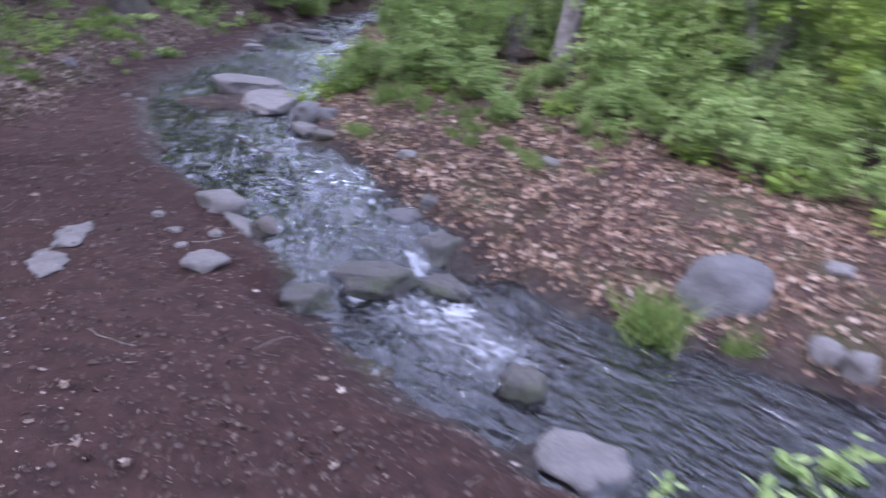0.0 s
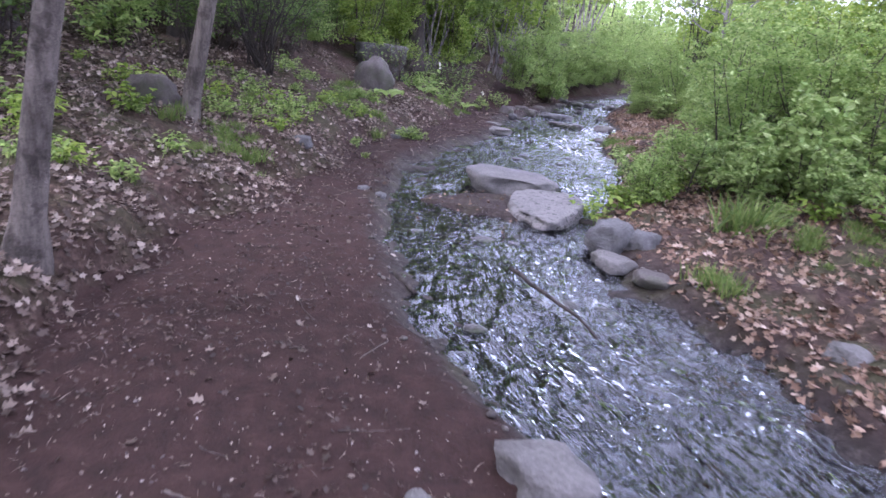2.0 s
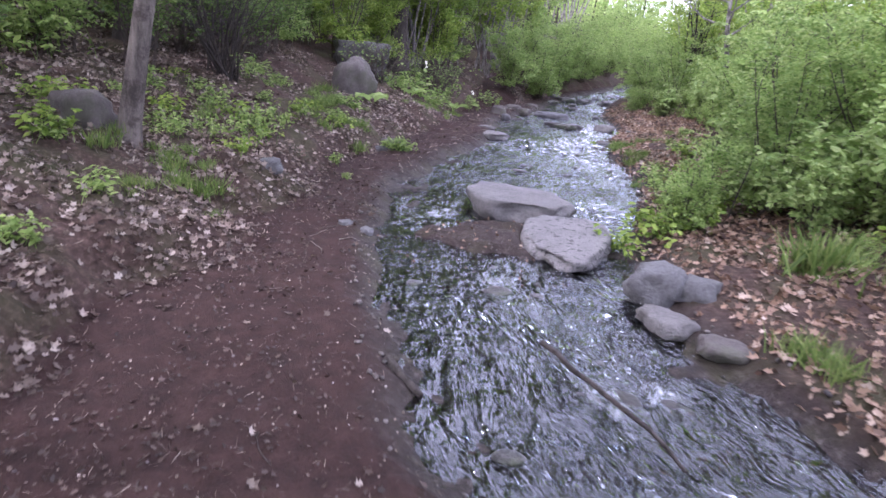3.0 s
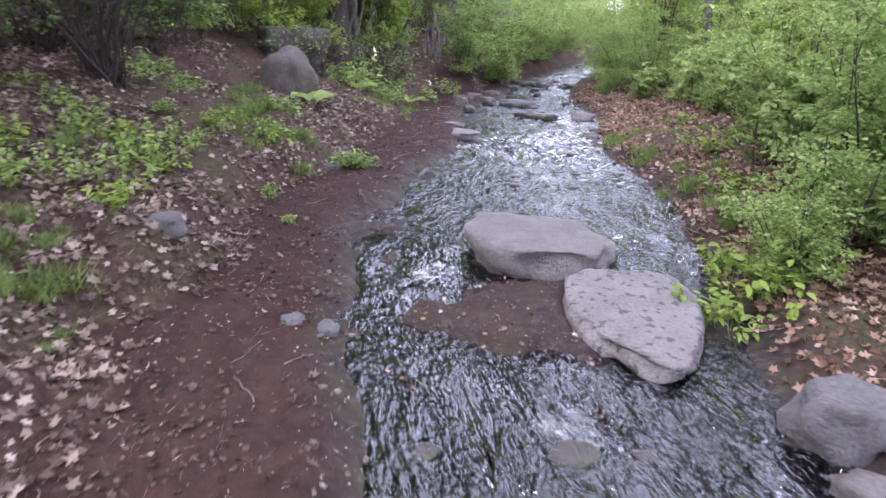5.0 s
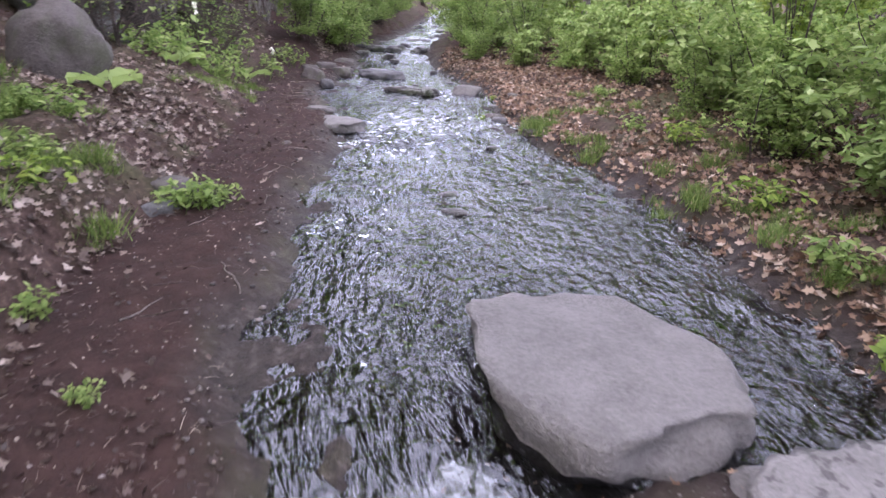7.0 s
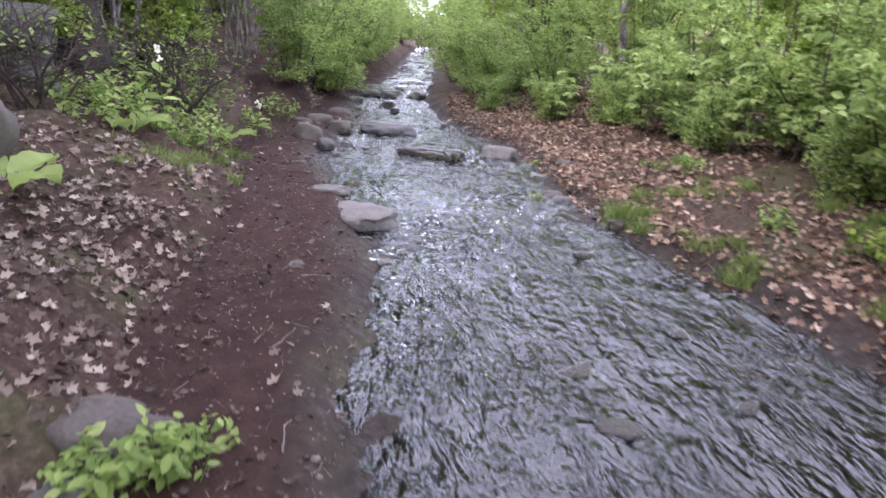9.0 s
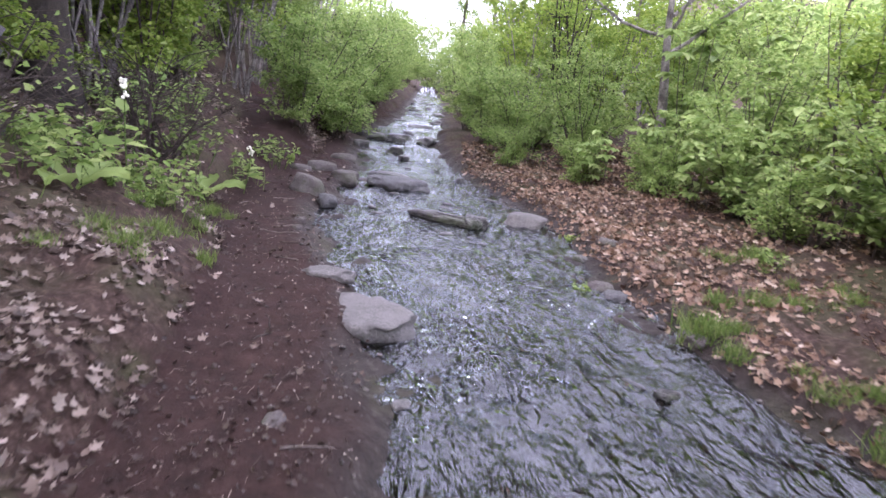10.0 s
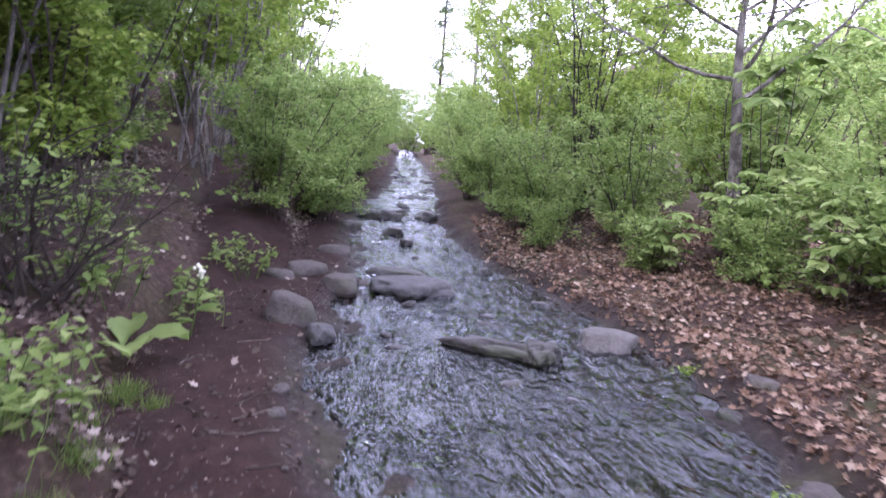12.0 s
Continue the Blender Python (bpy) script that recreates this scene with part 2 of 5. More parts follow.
def resample(rows, step):
    mid = (rows[:, 0:2] + rows[:, 2:4]) / 2
    s = np.concatenate([[0], np.cumsum(np.hypot(*np.diff(mid, axis=0).T))])
    q = np.arange(0, s[-1], step)
    out = np.stack([np.interp(q, s, rows[:, i]) for i in range(5)], 1)
    n = max(1, int(0.5 / step))
    pad = np.pad(out[:, :4], ((n, n), (0, 0)), mode="edge")
    ker = np.ones(2 * n + 1) / (2 * n + 1)
    for i in range(4):
        out[:, i] = np.convolve(pad[:, i], ker, "valid")
    return out


RUN = resample(STREAM, 0.12)
RUN_MID = (RUN[:, 0:2] + RUN[:, 2:4]) / 2
RUN_AX = RUN[:, 2:4] - RUN[:, 0:2]
RUN_HALF = np.hypot(RUN_AX[:, 0], RUN_AX[:, 1]) / 2
RUN_AX = RUN_AX / (2 * RUN_HALF[:, None])


def vnoise(x, y, seed=0):
    """Smooth value noise in -1..1 on arrays."""
    xi, yi = np.floor(x).astype(np.int64), np.floor(y).astype(np.int64)
    fx, fy = x - xi, y - yi
    fx, fy = fx * fx * (3 - 2 * fx), fy * fy * (3 - 2 * fy)

    def h(a, b):
        n = (a * 374761393 + b * 668265263 + seed * 1442695041) & 0xFFFFFFFF
        n = ((n ^ (n >> 13)) * 1274126177) & 0xFFFFFFFF
        return ((n ^ (n >> 16)) & 0xFFFF) / 32767.5 - 1
    return (h(xi, yi) * (1 - fx) + h(xi + 1, yi) * fx) * (1 - fy) + (h(xi, yi + 1) * (1 - fx) + h(xi + 1, yi + 1) * fx) * fy


def fbm(x, y, f, octaves=4, seed=0):
    return sum(vnoise(x * f * 2 ** i, y * f * 2 ** i, seed + i) * 0.5 ** i for i in range(octaves))


def smooth(a, b, v):
    t = np.clip((v - a) / (b - a), 0, 1)
    return t * t * (3 - 2 * t)


def stream_place(x, y):
    """For arrays of places: distance outside the left edge, outside the right edge, water level, nearest station."""
    p = np.stack([x, y], 1)
    k = np.empty(len(p), np.int64)
    for i in range(0, len(p), 4000):
        d = p[i:i + 4000, None, :] - RUN_MID[None, :, :]
        k[i:i + 4000] = np.argmin((d ** 2).sum(2), 1)
    d = p - RUN_MID[k]
    lat = (d * RUN_AX[k]).sum(1)
    out = np.hypot(d[:, 0], d[:, 1])
    lat = np.where(np.abs(lat) > RUN_HALF[k], np.sign(lat) * np.maximum(np.abs(lat), np.minimum(out, np.abs(lat) * 1.6)), lat)
    return -lat - RUN_HALF[k], lat - RUN_HALF[k], RUN[k, 4], k


def far_trail(x, y):
    """Distance from the middle of the trail where it leaves the stream and climbs behind the bushes."""
    cx = np.interp(y, (13, 17, 19, 22, 26, 34, 60), (-6.9, -7.75, -8.5, -9.5, -10.6, -13.0, -21.0))
    return np.where(y > 13, np.abs(x - cx), 9.0)


def ground(x, y):
    """Height, trail share and bed share of the ground at arrays of places."""
    x, y = np.asarray(x, float), np.asarray(y, float)
    wob = 0.12 * fbm(x, y, 1.7, 4, 5)
    dl, dr, w, k = stream_place(x, y)
    dl, dr = dl + wob, dr + wob
    width = np.interp(RUN_MID[k, 1], TRAIL_Y, TRAIL_W)
    inside = np.maximum(dl, dr)
    rough = fbm(x, y, 5.0, 4, 11)
    bed = w - 0.10 * smooth(0, 0.5, -inside) - 0.01 + 0.075 * fbm(x, y, 4.5, 4, 21) * smooth(0.0, 0.3, -inside)
    # left: a low lip, the trail, then the bank and the hill
    up = dl - width + 0.18 * fbm(x, y, 0.9, 3, 31)
    base_l = np.where(w < -0.45, -0.20 - 0.10 * smooth(1.8, 0, dl), w + 0.10)
    lip = w + (base_l - w) * smooth(-0.02, np.where(w < -0.4, 0.55, 0.22), dl)
    bank = 0.17 * smooth(0, 0.35, up) + 0.30 * np.clip(up, 0, 3.5) + 0.30 * np.clip(up - 3.5, 0, 40) + 0.10 * np.clip(up - 43, 0, 1e9)
    ft = far_trail(x, y)
    cut = smooth(0.95, 0.35, ft)
    rise = 0.05 * np.clip(y - 15, 0, 60)
    bank = bank * (1 - cut) + cut * np.minimum(bank, 0.06 + rise)
    left = lip + bank + (0.012 + 0.05 * smooth(0, 0.8, up)) * rough
    # right: a small undercut edge, the leaf-strewn bank, the thicket's floor and the far hill
    right = w + 0.10 * smooth(0, 0.2, dr) + np.where(w < -0.45, 0.2, 0.0) * smooth(0.1, 0.8, dr) + 0.17 * np.clip(dr, 0, 2.6) + 0.05 * np.clip(dr - 2.6, 0, 14) + 0.36 * np.clip(dr - 17, 0, 70) + 0.05 * smooth(0, 0.8, dr) * rough
    z = np.where(dl > 0, left, np.where(dr > 0, right, bed))
    trail = np.where(dl > 0, np.maximum(smooth(0.2, -0.2, up), smooth(0.75, 0.35, ft)), smooth(0.28, 0.05, dr) * 0.7)
    wet = np.where(inside > 0, smooth(0.30, 0.0, inside), 1.0)
    # the gravel bar between the slabs
    bar = smooth(1.0, 0.45, np.hypot((x + 4.45) / 0.75, (y - 8.35) / 0.85) + 0.1 * rough + 0.22 * fbm(x, y, 2.6, 3, 51))
    z = np.maximum(z, z * (1 - bar) + bar * (-0.215 + 0.02 * rough))
    trail, wet = np.maximum(trail, bar), np.minimum(wet, 1 - 0.45 * bar)
    return z, trail, wet


def gz(x, y):
    return float(ground(np.array([x]), np.array([y]))[0][0])


# ---- helpers for things ----
def mesh_from(name, verts, faces, material, smooth_shade=True):
    me = bpy.data.meshes.new(name)
    me.from_pydata([tuple(v) for v in verts], [], [tuple(f) for f in faces])
    me.materials.append(material)
    if smooth_shade:
        me.polygons.foreach_set("use_smooth", [True] * len(me.polygons))
    me.update()
    return me


def mesh_np(name, verts, faces, material, smooth_shade=False):
    """A mesh from arrays: faces all have the same number of corners."""
    me = bpy.data.meshes.new(name)
    n, c = faces.shape
    me.vertices.add(len(verts))
    me.vertices.foreach_set("co", np.ascontiguousarray(verts, np.float32).ravel())
    me.loops.add(n * c)
    me.loops.foreach_set("vertex_index", np.ascontiguousarray(faces, np.int32).ravel())
    me.polygons.add(n)
    me.polygons.foreach_set("loop_start", np.arange(0, n * c, c, dtype=np.int32))
    me.materials.append(material)
    me.polygons.foreach_set("use_smooth", np.full(n, smooth_shade))
    me.update(calc_edges=True)
    me.validate()
    return me


def part(name, me, parent, label=""):
    ob = new(name, me)
    ob.parent = parent
    if label:
        tagged(ob, label)
    return ob


def thing(name, label, category, at=(0, 0, 0), turn=0.0, scale=1.0, group="", kind=""):
    e = new(name)
    e.empty_display_size = 0.2
    e.matrix_basis = pose(*at, 0, 0, turn) @ Matrix.Diagonal((scale, scale, scale, 1))
    return tagged(e, label, category, group, kind)


def grid_faces(nx, ny):
    i = np.arange((nx - 1) * (ny - 1))
    a = (i // (nx - 1)) * nx + i % (nx - 1)
    return np.stack([a, a + 1, a + nx + 1, a + nx], 1)


def axis(spans):
    out = [np.arange(a, b, s) for a, b, s in spans]
    return np.concatenate(out)


# ---- ground ----
gx = axis([(-400, -60, 40), (-60, -20, 2.5), (-20, -11, 0.4), (-11, 4, 0.085), (4, 10, 0.4), (10, 60, 3), (60, 440, 40)])
gy = axis([(-300, -40, 40), (-40, -8, 2), (-8, 0, 0.3), (0, 20, 0.085), (20, 34, 0.22), (34, 70, 1.2), (70, 200, 10), (200, 640, 40)])
X, Y = np.meshgrid(gx, gy)
gzz, gtrail, gwet = ground(X.ravel(), Y.ravel())
ground_me = mesh_np("ground", np.stack([X.ravel(), Y.ravel(), gzz], 1), grid_faces(len(gx), len(gy)), EARTH, True)
for key, values in (("trail", gtrail), ("bed", gwet)):
    ground_me.attributes.new(key, "FLOAT", "POINT").data.foreach_set("value", values.astype(np.float32))
tagged(new("ground", ground_me), "purplish brown trail soil and leaf mould banks beside a stream bed", "ground", kind="structure")

# ---- water ----


def build_water():
    run = resample(STREAM, 0.045)
    near = run[(run[:, 1] > -1.5) & (run[:, 1] < 34)]
    far = resample(STREAM, 0.6)
    far = far[far[:, 1] >= 34]
    rows = np.concatenate([near, far])
    n = 64
    u = np.linspace(-0.12, 1.12, n)
    px = rows[:, 0, None] * (1 - u) + rows[:, 2, None] * u
    py = rows[:, 1, None] * (1 - u) + rows[:, 3, None] * u
    s = np.arange(len(rows))[:, None] * 0.045 + 0 * u
    across = u * np.hypot(rows[:, 2] - rows[:, 0], rows[:, 3] - rows[:, 1])[:, None]
    warp = 0.4 * vnoise(px * 1.3, py * 1.3, 3)
    fall = np.clip(np.gradient(-rows[:, 4]) * -30, 0, 1)[:, None]
    ridge = 1 - 2 * np.abs(vnoise(across * 6 + warp * 3, s * 3.2 + warp, 7))
    ridge2 = 1 - 2 * np.abs(vnoise(across * 11 + 9, s * 7.0 + 2 * warp, 8))
    rip = 0.019 * ridge + 0.013 * ridge2 + 0.016 * vnoise(px * 2.4, py * 2.4, 9) + 0.008 * vnoise(px * 12, py * 12, 12)
    calm = 0.3 + 0.8 * smooth(-0.5, 0.5, vnoise(px * 0.8 + 4, py * 0.8, 10))
    pz = rows[:, 4, None] + rip * calm - 0.012
    pz = pz + fall * 0.03 * vnoise(across * 18, s * 5, 14)
    verts = np.stack([px.ravel(), py.ravel(), pz.ravel()], 1)
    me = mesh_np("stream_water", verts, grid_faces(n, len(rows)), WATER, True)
    foam = np.clip(fall, 0, 1) * (0.4 + 0.45 * vnoise(across * 9, s * 3, 33)) + 0 * px
    for fx, fy, r, k in ((-5.55, 8.65, 0.3, 0.36), (-5.15, 8.78, 0.28, 0.36), (-5.4, 8.3, 0.4, 0.26), (-0.6, 3.7, 0.6, 0.29), (-0.2, 3.5, 0.5, 0.26), (0.1, 3.25, 0.5, 0.26), (-0.25, 3.75, 0.25, 0.42), (-2.95, 6.25, 0.25, 0.3), (-2.7, 6.45, 0.2, 0.3), (-7.3, 24.6, 0.5, 0.4), (-4.0, 7.4, 0.3, 0.25)):
        foam = np.maximum(foam, k * smooth(1, 0.3, np.hypot(px - fx, py - fy) / r))
    foam = foam * smooth(0.02, 0.15, u)[None] * smooth(0.98, 0.85, u)[None]
    me.attributes.new("foam", "FLOAT", "POINT").data.foreach_set("value", foam.ravel().astype(np.float32))
    flow = np.stack([across + 0.15 * warp, s * 0.42 + 0.2 * warp, 0 * s], 2)
    me.attributes.new("flow", "FLOAT_VECTOR", "POINT").data.foreach_set("vector", flow.ravel().astype(np.float32))
    ob = tagged(new("stream_water", me), "shallow clear rippling stream water reflecting the pale sky", "water", kind="structure")
    return ob


build_water()

# ---- stones ----


def rock_mesh(name, size, seed, material, flat=0.0, detail=3, rough=0.16, square=0.0):
    """A weathered stone, its origin at the middle: a ball pushed about by noise, with a flattened top."""
    bm = bmesh.new()
    bmesh.ops.create_icosphere(bm, subdivisions=detail, radius=1.0)
    off = Vector((seed * 3.7, seed * 1.3, seed * 7.1))
    planes = [Vector((math.cos(a), math.sin(a), random.uniform(-0.2, 0.3))).normalized() for a in (seed + i * 1.9 + random.uniform(-.3, .3) for i in range(4))]
    for v in bm.verts:
        d = v.co.normalized()
        for pl in planes:
            over = d.dot(pl) - 0.78
            if over > 0:
                v.co -= pl * over * (0.5 + 0.5 * square)
        if square:
            m = max(abs(d.x), abs(d.y))
            v.co.xy *= 1 + square * (0.25 * (1 / max(m, 0.6) - 1))
        v.co += d * (1.5 * rough * noise.fractal(d * 1.2 + off, 0.9, 2.0, 5) + 0.3 * rough * noise.noise(d * 5 + off) + 0.16 * rough * noise.noise(d * 13 + off))
        if v.co.z > 1 - flat:
            v.co.z = 1 - flat + (v.co.z - 1 + flat) * 0.12
    for v in bm.verts:
        v.co = Vector((v.co.x * size[0] / 2, v.co.y * size[1] / 2, v.co.z * size[2] / 2))
    me = bpy.data.meshes.new(name)
    bm.to_mesh(me)
    bm.free()
    me.materials.append(material)
    me.polygons.foreach_set("use_smooth", [True] * len(me.polygons))
    return me


def rock(name, label, x, y, top, size, material, seed, turn=0.0, flat=0.4, detail=3, tilt=(0, 0), group="", square=0.0, rough=0.23):
    """A single stone, set so that its top is at the given height."""
    me = rock_mesh(name, size, seed, material, flat, detail, rough, square)
    ob = new(name, me)
    zmax = max(v.co.z for v in me.vertices)
    ob.matrix_basis = pose(x, y, top - zmax, tilt[0], tilt[1], turn)
    return tagged(ob, label, "stone", group)


rock("stone_slab", "large pale grey flat-topped boulder standing in the stream", -4.60, 9.55, -0.08, (1.10, 1.40, 0.55), STONE_PALE, 1, 20, 0.55, 4, (-3, 4), square=0.8, rough=0.13)
rock("stone_slab", "long pale stone slab spotted with dark wet patches", -3.80, 8.56, -0.13, (0.78, 1.32, 0.36), STONE_SPOT, 2, 12, 0.7, 4, (4, -2), square=0.7, rough=0.15)
rock("boulder", "rounded grey boulder on the far bank beside grass", 1.80, 4.36, -0.06, (0.82, 0.70, 0.84), STONE_GREY, 38, 10, 0.1, 4, rough=0.1)
# the bank is soil here; stone added to cover the water sheet's edge
rock("stone", "low wet brown stone added in place of the soil bank beside the fall", -1.34, 3.42, -0.37, (0.44, 0.34, 0.36), STONE_DARK, 39, 40, 0.3, 4, rough=0.25)
rock("stone", "rounded pale stone at the edge of the trail", -2.40, 4.28, -0.10, (0.44, 0.32, 0.28), STONE_PALE, 4, 15, 0.3)
rock("stone", "flat pale stone half sunk in the trail", -2.02, 3.27, -0.17, (0.30, 0.24, 0.16), STONE_PALE, 5, 40, 0.4)
rock("stone", "wet dark stone at the water's edge", -1.98, 4.20, -0.24, (0.26, 0.18, 0.2), STONE_BROWN, 6, -35, 0.3)
rock("stone", "thin pale stone lying at the water's edge", -2.12, 4.0, -0.19, (0.48, 0.14, 0.16), STONE_PALE, 7, -42, 0.5)
rock("embedded_stone", "pale worn rock flush with the trail soil", -3.08, 3.32, gz(-3.08, 3.32) + 0.012, (0.20, 0.46, 0.14), STONE_PALE, 8, 22, 0.7, 4, square=0.5, rough=0.45)
rock("embedded_stone", "pale worn rock flush with the trail soil", -2.96, 2.96, gz(-2.96, 2.96) + 0.012, (0.27, 0.46, 0.14), STONE_PALE, 9, 30, 0.7, 4, square=0.5, rough=0.45)
rock("boulder", "dark mossy boulder damming the little fall", -1.0, 3.80, -0.35, (0.72, 0.36, 0.36), STONE_DARK, 10, 18, 0.35, 4, rough=0.28)
rock("boulder", "dark mossy boulder damming the little fall", -0.55, 4.55, -0.33, (0.46, 0.36, 0.38), STONE_DARK, 11, 50, 0.35, 4, rough=0.28)
rock("boulder", "wet grey-green stone below the fall", -0.42, 4.04, -0.47, (0.44, 0.28, 0.32), STONE_DARK, 12, -40, 0.35, 4, rough=0.28)
rock("stone", "round wet black stone in the stream below the fall", 0.28, 2.96, -0.45, (0.30, 0.28, 0.32), STONE_DARK, 13, 0, 0.2)
rock("stone", "pale wet stone at the stream's edge", 0.60, 2.42, -0.59, (0.60, 0.50, 0.2), STONE_PALE, 14, 10, 0.4)
rock("stone", "whitish stone among the bank's leaves", 2.34, 3.72, -0.31, (0.22, 0.21, 0.26), STONE_PALE, 15, 0, 0.2)
rock("stone", "whitish stone among the bank's leaves", 2.55, 3.62, -0.33, (0.23, 0.21, 0.26), STONE_PALE, 16, 30, 0.2)
rock("stone", "dark grey wedge-shaped stone at the bank", -2.93, 7.72, 0.02, (0.42, 0.36, 0.44), STONE_GREY, 17, 30, 0.3, tilt=(6, -12))
rock("stone", "dark grey stone leaning on the bank", -2.66, 7.74, -0.02, (0.34, 0.34, 0.36), STONE_GREY, 18, 80, 0.3)
rock("stone", "flat pale stone at the bank", -2.80, 7.30, -0.17, (0.44, 0.30, 0.2), STONE_PALE, 19, -20, 0.5)
rock("stone", "flat brownish stone at the bank", -2.45, 7.08, -0.17, (0.34, 0.26, 0.18), STONE_BROWN, 20, -10, 0.5)
rock("stone", "pale stone among the dry leaves", -1.22, 6.25, -0.06, (0.26, 0.22, 0.24), STONE_PALE, 21, 0, 0.3)
rock("stone", "small pale stone among the dry leaves", -0.85, 6.32, -0.06, (0.15, 0.15, 0.2), STONE_PALE, 22, 0, 0.3)
rock("stone", "small brown stone among the dry leaves", -1.2, 5.98, -0.14, (0.18, 0.14, 0.16), STONE_BROWN, 23, 0, 0.3)
rock("stone", "flat pale stone at the trail's edge by the water", -6.66, 14.2, -0.13, (0.50, 0.58, 0.26), STONE_PALE, 24, 20, 0.7, square=0.4)
rock("stone", "flat pale stone sunk in the trail", -7.06, 14.76, -0.10, (0.42, 0.22, 0.14), STONE_PALE, 25, 8, 0.5)
rock("stone", "grey tilted stone at the trail's edge", -7.84, 17.55, 0.03, (0.42, 0.46, 0.4), STONE_BROWN, 26, 30, 0.3, tilt=(0, 14))
rock("stone", "small grey stone at the trail's edge", -7.56, 17.3, -0.1, (0.2, 0.2, 0.2), STONE_GREY, 27, 0, 0.3)
rock("stone", "flat grey boulder in midstream", -6.92, 19.05, -0.10, (0.82, 0.62, 0.34), STONE_GREY, 28, 10, 0.3, 4)
rock("stone", "wet dark stone behind the midstream boulder", -7.1, 19.75, -0.16, (0.7, 0.4, 0.26), STONE_DARK, 29, -14, 0.4)
rock("stone", "long wet dark stone breaking the current", -6.28, 17.42, -0.15, (0.72, 0.24, 0.26), STONE_DARK, 30, -24, 0.25, 4, rough=0.42)
rock("stone", "wet dark stone breaking the current", -5.92, 17.34, -0.13, (0.24, 0.44, 0.28), STONE_DARK, 31, -24, 0.2, 4, rough=0.4)
rock("stone", "pale rounded stone at the water's edge", -5.33, 17.72, -0.10, (0.52, 0.40, 0.34), STONE_PALE, 32, 6, 0.3)
rock("stone", "small brown stone on the leafy bank", -4.55, 17.72, -0.10, (0.22, 0.18, 0.2), STONE_BROWN, 33, 0, 0.3)
rock("stone", "rounded brown stone beside the trail", -7.62, 18.75, -0.06, (0.42, 0.4, 0.3), STONE_BROWN, 34, 0, 0.4)
rock("boulder", "grey-brown boulder on the wooded bank", -8.8, 12.65, gz(-8.8, 12.65) + 0.58, (0.80, 0.72, 0.94), STONE_BROWN, 37, 15, 0.0, 4, rough=0.12)
rock("boulder", "large dark weathered rock of the wooded slope", -10.2, 15.0, gz(-10.2, 15.0) + 0.6, (1.3, 1.0, 1.2), STONE_DARK, 77, 30, 0.25, 4, rough=0.3)
rock("boulder", "brown boulder at the foot of a tree", -7.74, 6.86, gz(-7.74, 6.86) + 0.27, (0.56, 0.46, 0.5), STONE_BROWN, 36, 0, 0.08)

# ---- plants: builders ----


def tube(points, radii, sides=6):
    """Arrays of the corners and quads of a tapered limb along a line of points."""
    pts = np.array(points, float)
    tan = np.gradient(pts, axis=0)
    tan /= np.linalg.norm(tan, axis=1)[:, None] + 1e-9
    ref = np.where(np.abs(tan[:, 2:3]) < 0.9, np.array([[0, 0, 1.0]]), np.array([[1.0, 0, 0]]))
    a = np.cross(tan, ref)
    a /= np.linalg.norm(a, axis=1)[:, None] + 1e-9
    b = np.cross(tan, a)
    ang = np.linspace(0, 2 * math.pi, sides, endpoint=False)
    ring = a[:, None, :] * np.cos(ang)[None, :, None] + b[:, None, :] * np.sin(ang)[None, :, None]
    v = pts[:, None, :] + ring * np.array(radii)[:, None, None]
    i, j = np.meshgrid(np.arange(len(pts) - 1), np.arange(sides), indexing="ij")
    p, q = i * sides + j, i * sides + (j + 1) % sides
    f = np.stack([p, q, q + sides, p + sides], 2).reshape(-1, 4)
    return v.reshape(-1, 3), f


def join(pieces):
    vs, fs, n = [], [], 0
    for v, f in pieces:
        vs.append(v)
        fs.append(f + n)
        n += len(v)
    return np.concatenate(vs), np.concatenate(fs)


def limb(rng, base, way, length, bend=0.35, n=7, lift=0.15):
    """A line of points that wanders from base along way."""
    p, d = np.array(base, float), np.array(way, float)
    d /= np.linalg.norm(d)
    out = [p.copy()]
    for _ in range(n - 1):
        d = d + rng.normal(0, bend, 3) * 0.35 + np.array([0, 0, lift * 0.3])
        d /= np.linalg.norm(d)
        p = p + d * length / (n - 1)
        out.append(p.copy())
    return np.array(out)


# outlines of a leaf, along x from stalk to tip
OVAL = np.array([(0, 0, 0), (0.35, 0.27, 0.05), (0.72, 0.2, 0.03), (1, 0, -0.08), (0.72, -0.2, 0.03), (0.35, -0.27, 0.05)], float)
OVAL_F = np.array([(0, 1, 2, 3), (0, 3, 4, 5)])
KITE = np.array([(0, 0, 0), (0.45, 0.27, 0.06), (1, 0, -0.06), (0.45, -0.27, 0.06)], float)
KITE_F = np.array([(0, 1, 2), (0, 2, 3)])
LOBED = np.array([(0, 0, 0), (0.18, 0.34, 0.08), (0.38, 0.18, 0.02), (0.55, 0.5, 0.14), (0.66, 0.17, 0.02), (1, 0, 0.1), (0.66, -0.17, 0.02), (0.55, -0.5, 0.12), (0.38, -0.18, 0.02), (0.18, -0.34, 0.1)], float)
LOBED_T = np.array([(0, 1, 2), (0, 2, 8), (0, 8, 9), (2, 3, 4), (2, 4, 6), (2, 6, 8), (4, 5, 6), (6, 7, 8)])
BLADE = np.array([(0, 0.022, 0), (0, -0.022, 0), (0.55, 0.018, 0.0), (0.55, -0.018, 0.0), (1.0, 0.0, -0.12)], float)
BLADE_T = np.array([(0, 1, 3), (0, 3, 2), (2, 3, 4)])


